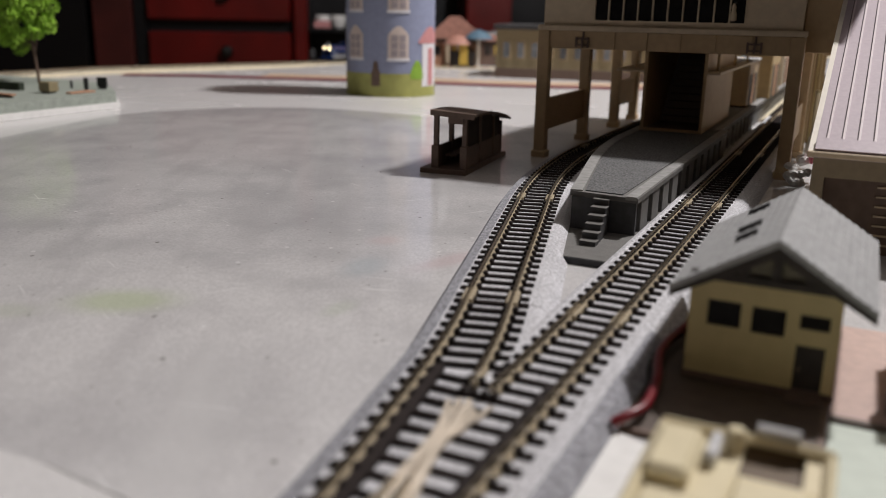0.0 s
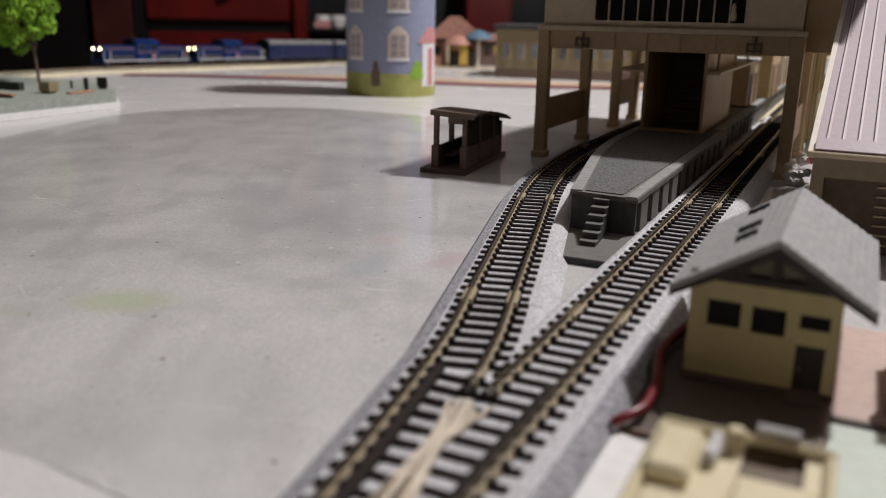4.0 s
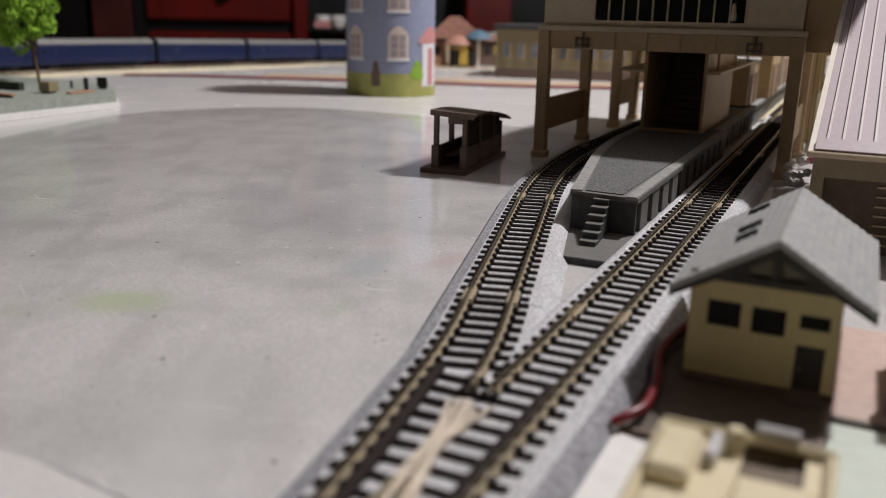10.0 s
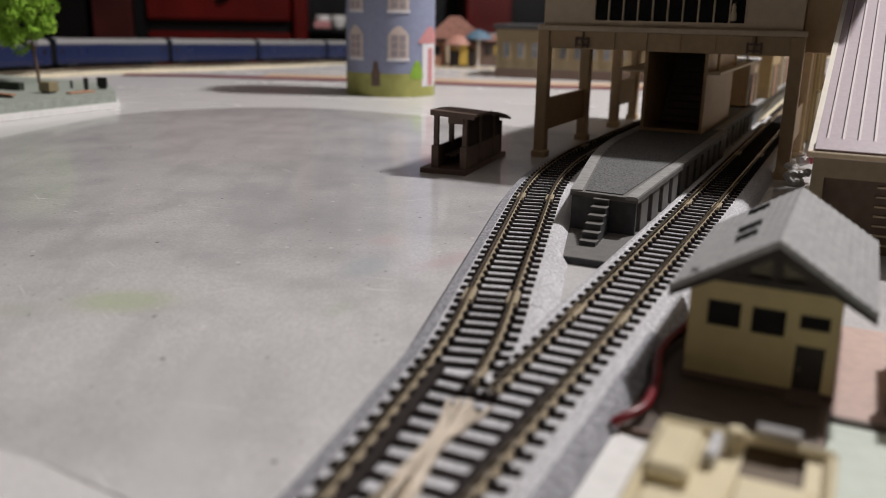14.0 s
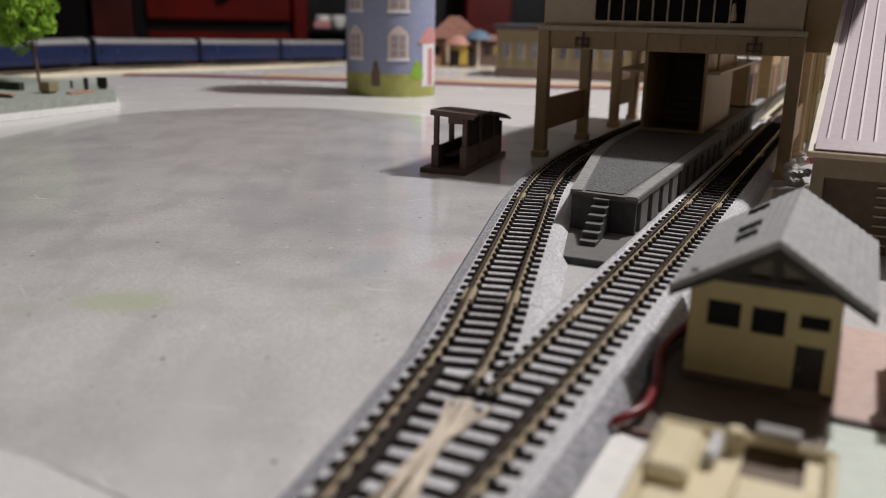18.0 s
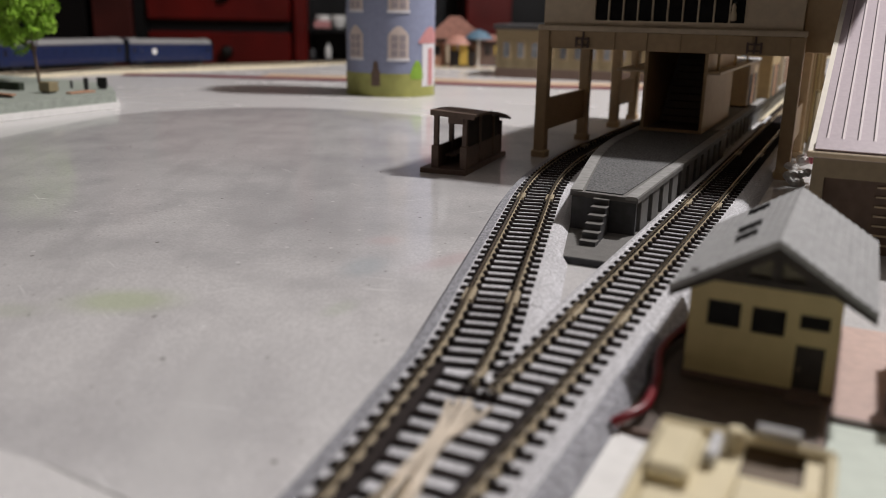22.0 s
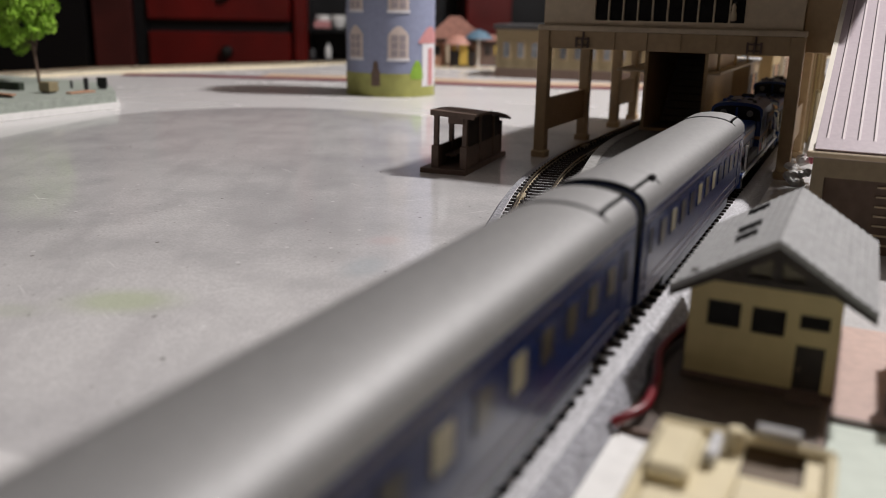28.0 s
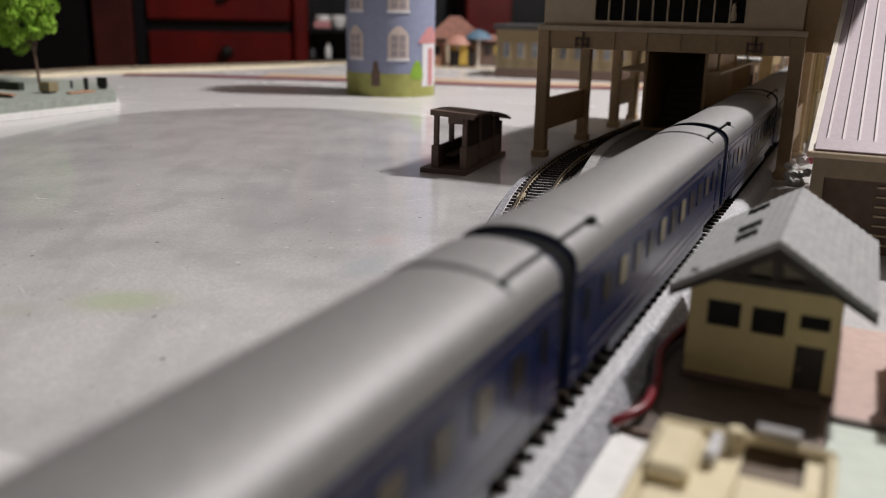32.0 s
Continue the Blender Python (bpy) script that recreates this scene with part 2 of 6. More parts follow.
def stretched(scale, turn, kind="ShaderNodeTexNoise", size=1.0, shift=0.0):
    mp = nt.nodes.new("ShaderNodeMapping")
    mp.vector_type = "TEXTURE"
    mp.inputs["Rotation"].default_value = (0, 0, turn)
    mp.inputs["Scale"].default_value = [1 / v for v in scale]
    mp.inputs["Location"].default_value = (shift, 0, 0)
    nt.links.new(tc.outputs["Object"], mp.inputs["Vector"])
    tex = nt.nodes.new(kind)
    tex.inputs["Scale"].default_value = size
    nt.links.new(mp.outputs["Vector"], tex.inputs["Vector"])
    return tex


tone = bsdf.inputs["Base Color"].links[0].from_socket
patch = stretched((1, 1, 1), 0.0, size=38.0)
patch.inputs["Detail"].default_value = 5
tone = table_layer(tone, ranged(patch.outputs["Fac"], 0.48, 0.72, 0.55), (0.36, 0.352, 0.36))
# long reflections on the glossy top, painted as darker and brighter tone streaks
sheen_streak = stretched((80, 14, 1), 0.52, size=1.0, shift=3.0)
tone = table_layer(tone, ranged(sheen_streak.outputs["Fac"], 0.50, 0.70, 0.42), (0.41, 0.395, 0.40))
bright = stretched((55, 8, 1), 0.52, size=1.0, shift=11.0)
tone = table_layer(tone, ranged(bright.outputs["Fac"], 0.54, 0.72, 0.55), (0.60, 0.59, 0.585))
for turn, shift in ((0.25, 0.0), (-0.5, 9.0), (1.0, 4.0)):
    scratch = stretched((30, 420, 1), turn, size=1.0, shift=shift)
    scratch.inputs["Detail"].default_value = 2
    tone = table_layer(tone, ranged(scratch.outputs["Fac"], 0.705, 0.745, 0.6), (0.76, 0.75, 0.74))
for size, color, lim, top in ((70.0, (0.12, 0.10, 0.09), 0.055, 0.9), (150.0, (0.20, 0.18, 0.17), 0.085, 0.7), (90.0, (0.80, 0.79, 0.78), 0.075, 0.8)):
    speck = stretched((1, 1, 0.05), size * 0.01, "ShaderNodeTexVoronoi", size)
    tone = table_layer(tone, ranged(speck.outputs["Distance"], lim, lim * 0.5, top), color)
# faint coloured reflections painted into the top: centre, size, turn, colour
for x, y, rx, ry, turn, color, top in ((-0.103, 0.135, 0.020, 0.013, 0.5, (0.46, 0.53, 0.32), 0.6), (-0.120, 0.118, 0.012, 0.008, 0.3, (0.45, 0.50, 0.36), 0.3),
                                       (-0.052, 0.203, 0.007, 0.022, -0.3, (0.54, 0.41, 0.42), 0.5), (-0.078, 0.212, 0.008, 0.009, 0.0, (0.55, 0.44, 0.43), 0.5),
                                       (-0.069, 0.186, 0.010, 0.016, 0.2, (0.38, 0.43, 0.46), 0.45), (-0.057, 0.155, 0.005, 0.010, 0.0, (0.44, 0.49, 0.38), 0.35)):
    mp = nt.nodes.new("ShaderNodeMapping")
    mp.vector_type = "TEXTURE"
    mp.inputs["Location"].default_value = (x, y, 0)
    mp.inputs["Rotation"].default_value = (0, 0, turn)
    mp.inputs["Scale"].default_value = (rx, ry, 1)
    nt.links.new(tc.outputs["Object"], mp.inputs["Vector"])
    blob = nt.nodes.new("ShaderNodeTexGradient")
    blob.gradient_type = "QUADRATIC_SPHERE"
    nt.links.new(mp.outputs["Vector"], blob.inputs["Vector"])
    tone = table_layer(tone, ranged(blob.outputs["Fac"], 0.0, 0.45, top), color)
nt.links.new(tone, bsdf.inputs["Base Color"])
gloss = bsdf.inputs["Roughness"].links[0].from_node
gloss.inputs["To Min"].default_value, gloss.inputs["To Max"].default_value = 0.34, 0.50
bsdf.inputs["Coat Weight"].default_value, bsdf.inputs["Coat Roughness"].default_value = 0.8, 0.09
wave = stretched((1, 1, 1), 0.0, size=45.0)
wave.inputs["Detail"].default_value = 2
old_bump = bsdf.inputs["Normal"].links[0].from_node
wavy = nt.nodes.new("ShaderNodeBump")
wavy.inputs["Strength"].default_value, wavy.inputs["Distance"].default_value = 0.05, 0.0008
nt.links.new(wave.outputs["Fac"], wavy.inputs["Height"])
nt.links.new(old_bump.outputs["Normal"], wavy.inputs["Normal"])
nt.links.new(wavy.outputs["Normal"], bsdf.inputs["Normal"])
nt.links.new(wavy.outputs["Normal"], bsdf.inputs["Coat Normal"])
M_BARE = mat("bare_white_tabletop", (0.64, 0.625, 0.62), 0.26, vary=0.12, scale=1400, stain=(0.60, 0.59, 0.585), stain_scale=14, stain_amount=0.6, spec=0.36)
M_STRIPERED = mat("dark_red_border", (0.20, 0.045, 0.06), 0.4, vary=0.1)
M_STRIPEORANGE = mat("peach_border", (0.62, 0.47, 0.34), 0.35, vary=0.08)

# ---------------------------------------------------------------- room
def room():
    for name, b in (("floor", (-3.4, 3.0, -2.4, 3.6, -0.76, -0.72)),):
        tagged(part(name, box(*b), M_FLOOR), "dark wooden floorboards under the table", "floor", kind="structure")
    tagged(part("ceiling", box(-3.4, 3.0, -2.4, 3.6, 1.70, 1.75), M_CEIL), "plain dim boarded ceiling", "ceiling", kind="structure")
    walls = (("wall_west", (-3.45, -3.4, -2.4, 3.6, -0.72, 1.70)), ("wall_east", (3.0, 3.05, -2.4, 3.6, -0.72, 1.70)),
             ("wall_south", (-3.4, 3.0, -2.45, -2.4, -0.72, 1.70)), ("wall_north", (-3.4, 3.0, 3.6, 3.65, -0.72, 1.70)))
    for name, b in walls:
        tagged(part(name, box(*b), M_WALLDARK), "dim brown papered wall of the room", "wall", kind="structure")
    lamp = empty("pendant_lamp", pose(LAMP.x, LAMP.y, 1.70))
    drop = LAMP.z - 1.70
    part("mount", lathe([(0.05, -0.03), (0.05, 0.0)], 24), M_WHITE, lamp)
    part("cord", rod((0, 0, drop + 0.10), (0, 0, -0.03), 0.004), M_BLACK, lamp)
    part("socket", lathe([(0.022, drop + 0.06), (0.024, drop + 0.07), (0.02, drop + 0.11)], 24), M_WHITE, lamp, round_=True)
    tagged(lamp, "bare pendant lamp with white socket over the table", "pendant lamp")


room()

# ---------------------------------------------------------------- rail geometry
R_TURN = 0.481
Y_POINTS = -0.014


def main_line(a=-0.113, b=1.10, step=0.01):
    n = int(round((b - a) / step))
    return [(0.0, a + (b - a) * i / n) for i in range(n + 1)]


def branch_line():
    """The diverging route: a 15 degree turnout, a short straight, and a curve back to parallel."""
    pts = []
    ang = radians(15)
    for i in range(13):
        y = Y_POINTS + (0.105 - Y_POINTS) * i / 12
        pts.append((-0.773 * (y - Y_POINTS) ** 2, y))
    # ease from the curve's end into the 15 degree straight
    xa, ya = pts[-1]
    xe, ye = -0.0200, 0.150
    d, sa, se = ye - ya, -2 * 0.773 * (ya - Y_POINTS), -math.tan(ang)
    for i in range(1, 9):
        u = i / 8
        pts.append(((2 * u ** 3 - 3 * u * u + 1) * xa + (u ** 3 - 2 * u * u + u) * d * sa + (3 * u * u - 2 * u ** 3) * xe + (u ** 3 - u * u) * d * se, ya + d * u))
    x1, y1 = pts[-1]
    ls = 0.125
    for i in range(1, 13):
        pts.append((x1 - ls * math.sin(ang) * i / 12, y1 + ls * math.cos(ang) * i / 12))
    x2, y2 = pts[-1]
    cx, cy = x2 + R_TURN * math.cos(ang), y2 + R_TURN * math.sin(ang)
    for i in range(1, 13):
        t = ang * (1 - i / 12)
        pts.append((cx - R_TURN * math.cos(t), cy - R_TURN * math.sin(t)))
    x3, y3 = pts[-1]
    pts += [(x3, y3 + 0.02 * i) for i in range(1, 36)]
    return pts


# the running line: s = 0 on the main line at y = 0, s grows in the direction of travel
FAR_A, FAR_K = -0.665, 0.02
Y_B = -0.113
TILT = math.atan(FAR_K)
R_A = -(FAR_A + FAR_K * Y_B) / (1 + math.cos(TILT) + FAR_K * math.sin(TILT))
PHI = math.pi - TILT
Y_C = 1.15
R_C = 0.36


def running_line():
    """Points (s, x, y, heading) from the far end of the line to the near one."""
    rows = []
    s = 1.3
    while s > Y_B:
        rows.append((s, 0.0, s, math.pi / 2))
        s -= 0.02
    n = 60
    for i in range(n + 1):
        f = -(2 * math.pi - PHI) * i / n
        rows.append((Y_B + f * R_A, -R_A + R_A * math.cos(f), Y_B + R_A * math.sin(f), math.pi / 2 + f))
    s0, x0, y0, h0 = rows[-1]
    d = Vector((FAR_K, 1)).normalized()
    length = (Y_C - y0) / d.y
    for i in range(1, 41):
        rows.append((s0 - length * i / 40, x0 + d.x * length * i / 40, y0 + d.y * length * i / 40, h0))
    s1, x1, y1, _ = rows[-1]
    back = math.atan2(d.y, d.x)
    turn = radians(56)
    for i in range(1, 31):
        a = back - turn * i / 30
        px = x1 + R_C * (math.sin(back) - math.sin(a))
        py = y1 + R_C * (math.cos(a) - math.cos(back))
        rows.append((s1 - R_C * turn * i / 30, px, py, a - math.pi))
    s2, x2, y2, a2 = rows[-1]
    for i in range(1, 60):
        q = 0.03 * i
        rows.append((s2 - q, x2 - q * math.cos(a2), y2 - q * math.sin(a2), a2))
    return rows[::-1]


def sag(x, y):
    """How far the table's far side hangs below its middle."""
    k = min(1.0, max(0.0, (-0.545 - x) / 0.075))
    return 0.0245 * min(0.58, max(0.0, y - 0.62)) * k * k * (3 - 2 * k)


LINE = running_line()
LS = np.array([r[0] for r in LINE])
LX = np.array([r[1] for r in LINE])
LY = np.array([r[2] for r in LINE])


def on_line(s):
    x, y = float(np.interp(s, LS, LX)), float(np.interp(s, LS, LY))
    return Vector((x, y, -sag(x, y)))


BALLAST = [(-0.0134, 0.0), (-0.0112, 0.0034), (-0.0098, 0.0041), (0.0098, 0.0041), (0.0112, 0.0038), (0.0128, 0.0026), (0.0148, 0.0)]
SHOULDER = [(-0.0138, 0.0001), (-0.0113, 0.0038), (-0.0088, 0.0043), (-0.0088, 0.0020)]
RIGHT_SHOULDER = [(0.0112, 0.0020), (0.0112, 0.0040), (0.0130, 0.0030), (0.0153, 0.0001)]
FAR_BALLAST = [(-0.0185, 0.0), (-0.0090, 0.0042), (0.0090, 0.0042), (0.0140, 0.0)]
RAIL_Z = 0.0066


def rail_profile(c):
    w = 0.00032
    return [(c - w, 0.0045), (c - w, 0.0048), (c - w * 0.6, 0.0051), (c - w * 0.6, 0.0060), (c - w, 0.0061),
            (c - w, RAIL_Z), (c + w, RAIL_Z), (c + w, 0.0061), (c + w * 0.6, 0.0060), (c + w * 0.6, 0.0051),
            (c + w, 0.0048), (c + w, 0.0045)]


def foot_profile(c):
    return [(c - 0.0008, 0.0041), (c - 0.0008, 0.0046), (c - 0.0003, 0.0054), (c + 0.0003, 0.0054), (c + 0.0008, 0.0046), (c + 0.0008, 0.0041)]


def add_chair(bm, x, y):
    """The pair of moulded chairs that grip a rail on a sleeper."""
    for s in (-1, 1):
        add_box(bm, x + s * 0.0010 - 0.0006, x + s * 0.0010 + 0.0006, y - 0.0008, y + 0.0008, 0.0044, 0.0056, 0.00025)


def sleeper_mesh(half=0.0083):
    bm = bmesh.new()
    add_box(bm, -half, half, -0.00078, 0.00078, 0.0034, 0.00475, 0.0002)
    for c in (-0.0049, 0.0049):
        add_chair(bm, c, 0.0)
    return mesh_of("sleeper", bm, M_SLEEPER)


SLEEPER = sleeper_mesh()


def resample(pts, pitch):
    p = np.array(pts)
    d = np.r_[0, np.cumsum(np.hypot(*np.diff(p, axis=0).T))]
    out = []
    pitch = d[-1] / max(1, round(d[-1] / pitch))
    for s in np.arange(pitch / 2, d[-1], pitch):
        x, y = np.interp(s, d, p[:, 0]), np.interp(s, d, p[:, 1])
        x2, y2 = np.interp(s + 1e-3, d, p[:, 0]), np.interp(s + 1e-3, d, p[:, 1])
        x1, y1 = np.interp(s - 1e-3, d, p[:, 0]), np.interp(s - 1e-3, d, p[:, 1])
        out.append((float(x), float(y), math.degrees(math.atan2(y2 - y1, x2 - x1)) - 90))
    return out


def cut(pts, y0, y1):
    p = np.array(pts)
    ys = [y0] + [float(y) for y in p[:, 1] if y0 + 0.002 < y < y1 - 0.002] + [y1]
    return [(float(np.interp(y, p[:, 1], p[:, 0])), y) for y in ys]


def track_section(pts, label, single=True):
    t = empty("track_section")
    part("roadbed", sweep(pts, BALLAST if single else FAR_BALLAST), M_BALLAST if single else M_FARBED, t, "grey moulded ballast roadbed" if single else "pale moulded ballast roadbed")
    for c in (-0.0049, 0.0049):
        part("rail", sweep(pts, rail_profile(c)), M_RAIL, t, "nickel silver rail")
        part("rail_foot", sweep(pts, foot_profile(c)), M_CLIP, t, "pale brass rail foot")
    if single:
        for x, y, a in resample(pts, 0.0052):
            piece("sleeper", SLEEPER, t, pose(x, y, 0, 0, 0, a))
    else:
        bm = bmesh.new()
        for x, y, a in resample(pts, 0.0052):
            add_box(bm, -0.0104, 0.0104, -0.00125, 0.00125, 0.0026, 0.0046, 0, pose(x, y, 0, 0, 0, a))
        s = part("sleepers", bm, M_SLEEPER, t)
        s["kind"] = "stuff"
    for o in t.children if not single else ():
        for v in o.data.vertices:
            v.co.z -= sag(v.co.x, v.co.y)
    return tagged(t, label, "model track", group="model railway track")


MAIN = main_line()
BRANCH = branch_line()


def joiner(t, x, y, a):
    for c in (-0.0049, 0.0049):
        m = pose(x, y, 0, 0, 0, a) @ pose(c, 0, 0)
        bm = bmesh.new()
        for s in (-1, 1):
            add_box(bm, s * 0.0009 - 0.0004, s * 0.0009 + 0.0004, -0.004, 0.004, 0.0046, 0.0057, 0.0001, m)
        part("rail_joiner", bm, M_CLIP, t, "brass coloured rail joiner")


def turnout():
    t = empty("track_turnout")
    y0, y1 = -0.113, 0.166
    a, b = cut(MAIN, y0, y1), cut(BRANCH, Y_POINTS, y1)
    part("roadbed", sweep(a, BALLAST), M_BALLAST, t, "grey moulded ballast roadbed")
    part("roadbed", sweep(b, [(u, w - 0.00015) for u, w in BALLAST]), M_BALLAST, t)
    part("shoulder", sweep(cut(MAIN, y0, Y_POINTS), SHOULDER), M_SHOULDER, t, "darker grey ballast shoulder")
    part("shoulder", sweep(b, SHOULDER), M_SHOULDER, t, "darker grey ballast shoulder")
    # shade along the right slope, put into the darker grey
    part("shoulder", sweep(a, RIGHT_SHOULDER), M_SHOULDER, t, "darker grey ballast shoulder")
    # stock rails, closure rails and the crossing
    part("stock_rail", sweep(a, rail_profile(0.0049)), M_RAIL, t)
    part("stock_rail", sweep(b, rail_profile(-0.0049)), M_RAIL, t)
    part("stock_rail", sweep(cut(MAIN, y0, Y_POINTS), rail_profile(-0.0049)), M_RAIL, t)
    part("closure_rail", sweep(cut(MAIN, 0.120, y1), rail_profile(-0.0049)), M_RAIL, t)
    part("closure_rail", sweep(cut(BRANCH, 0.120, y1), rail_profile(0.0049)), M_RAIL, t)
    part("closure_rail", sweep(cut(MAIN, 0.010, 0.088), rail_profile(-0.0049)), M_RAIL, t)
    part("closure_rail", sweep(cut(BRANCH, 0.010, 0.088), rail_profile(0.0049)), M_RAIL, t)
    for c, line, ya, yb in ((0.0049, MAIN, y0, y1), (-0.0049, BRANCH, Y_POINTS, y1), (-0.0049, MAIN, 0.122, y1), (0.0049, BRANCH, 0.122, y1), (-0.0049, MAIN, y0, Y_POINTS)):
        part("rail_foot", sweep(cut(line, ya, yb), foot_profile(c)), M_CLIP, t, "pale brass rail foot")
    blades = (((-0.0092, 0.1132), (-0.0062, 0.1010), (-0.0052, 0.0800), 0.00042), ((-0.0080, 0.1146), (-0.0056, 0.1005), (-0.0036, 0.0790), 0.00045),
              ((-0.0067, 0.1156), (-0.0050, 0.1000), (-0.0060, 0.0785), 0.00042), ((-0.0058, 0.1142), (-0.0046, 0.1000), (-0.0012, 0.0780), 0.00045),
              ((-0.0046, 0.1130), (-0.0044, 0.0990), (0.0006, 0.0780), 0.00040), ((-0.0030, 0.1158), (-0.0040, 0.1085), (-0.0054, 0.0975), 0.00028))
    for k, (a0, a1, a2, w) in enumerate(blades):
        line = [(v.x, v.y) for v in curve_through([(*a2, 0), (*a1, 0), (*a0, 0)], 5)]
        part("crossing_blade", sweep(line, [(-w, 0.0044), (-w * 0.8, 0.0062 - 0.0002 * k), (w * 0.8, 0.0062 - 0.0002 * k), (w, 0.0044)]), MATS["pale_brass_frog"], t, "pale tan crossing blade")
    # black strips put in for the shade in the check rail gaps
    part("check_rail", sweep(cut(MAIN, 0.070, 0.128), [(0.0021, 0.0038), (0.0021, 0.0051), (0.0040, 0.0051), (0.0040, 0.0038)]), M_SLEEPER, t, "black strip for the shaded check rail gap")
    part("check_rail", sweep(cut(BRANCH, 0.070, 0.128), [(-0.0040, 0.0038), (-0.0040, 0.0051), (-0.0019, 0.0051), (-0.0019, 0.0038)]), M_SLEEPER, t, "black strip for the shaded check rail gap")
    for i in range(57):
        y = y0 + (y1 - y0) * (i + 0.5) / 57
        xb = float(np.interp(y, [p[1] for p in BRANCH], [p[0] for p in BRANCH])) if y > Y_POINTS else 0.0
        if y < 0.128:
            lo, hi = xb - 0.0083, 0.0083
            bm = box(lo, hi, y - 0.00078, y + 0.00078, 0.0034, 0.00475, 0.0002)
            for c in (-0.0049, 0.0049, xb - 0.0049, xb + 0.0049):
                if not (0.075 < y < 0.118 and -0.009 < c < 0.002):
                    add_chair(bm, c, y)
            part("sleeper", bm, M_SLEEPER, t)
        else:
            piece("sleeper", SLEEPER, t, pose(0, y, 0))
            piece("sleeper", SLEEPER, t, pose(xb, y + 0.001, 0, 0, 0, 15))
    part("switch_tab", box(0.0, 0.0020, -0.0045, 0.0045, 0.0002, 0.0024, 0.0006, pose(-0.0282, 0.1290, 0, 0, 0, 11)), M_BALLAST, t, "small grey point lever tab")
    joiner(t, 0, y1, 0)
    joiner(t, b[-1][0], y1, 15)
    tagged(t, "grey ballasted model railway turnout with brass crossing", "model track", group="model railway track")


mat("pale_brass_frog", (0.66, 0.58, 0.48), 0.45, metal=0.1, vary=0.15)
turnout()
for a, b in ((0.166, 0.290), (0.290, 0.414), (0.414, 0.60), (0.60, 0.85), (0.85, 1.10)):
    t = track_section(cut(MAIN, a, b), "straight grey ballasted model railway track", a < 0.6)
    if a < 0.5:
        joiner(t, 0, b, 0)
for a, b in ((0.166, 0.272), (0.272, 0.398), (0.398, 0.60), (0.60, 0.90)):
    t = track_section(cut(BRANCH, a, b), "curving grey ballasted model railway track" if b < 0.5 else "straight grey ballasted model railway track", a < 0.6)
    if a < 0.5:
        part("shoulder", sweep(cut(BRANCH, a, b), SHOULDER), M_SHOULDER, t, "darker grey ballast shoulder")
        joiner(t, *resample(cut(BRANCH, b - 0.003, b + 0.003), 0.006)[0])
s_far = [float(s) for s in LS if s < Y_B]
far_pts = [(float(on_line(s).x), float(on_line(s).y)) for s in s_far]
cuts = np.array_split(np.arange(len(far_pts)), 10)
for c in cuts:
    seg = far_pts[c[0]:min(len(far_pts), c[-1] + 2)]
    if len(seg) > 2:
        track_section(seg, "grey ballasted model railway track of the far loop", False)

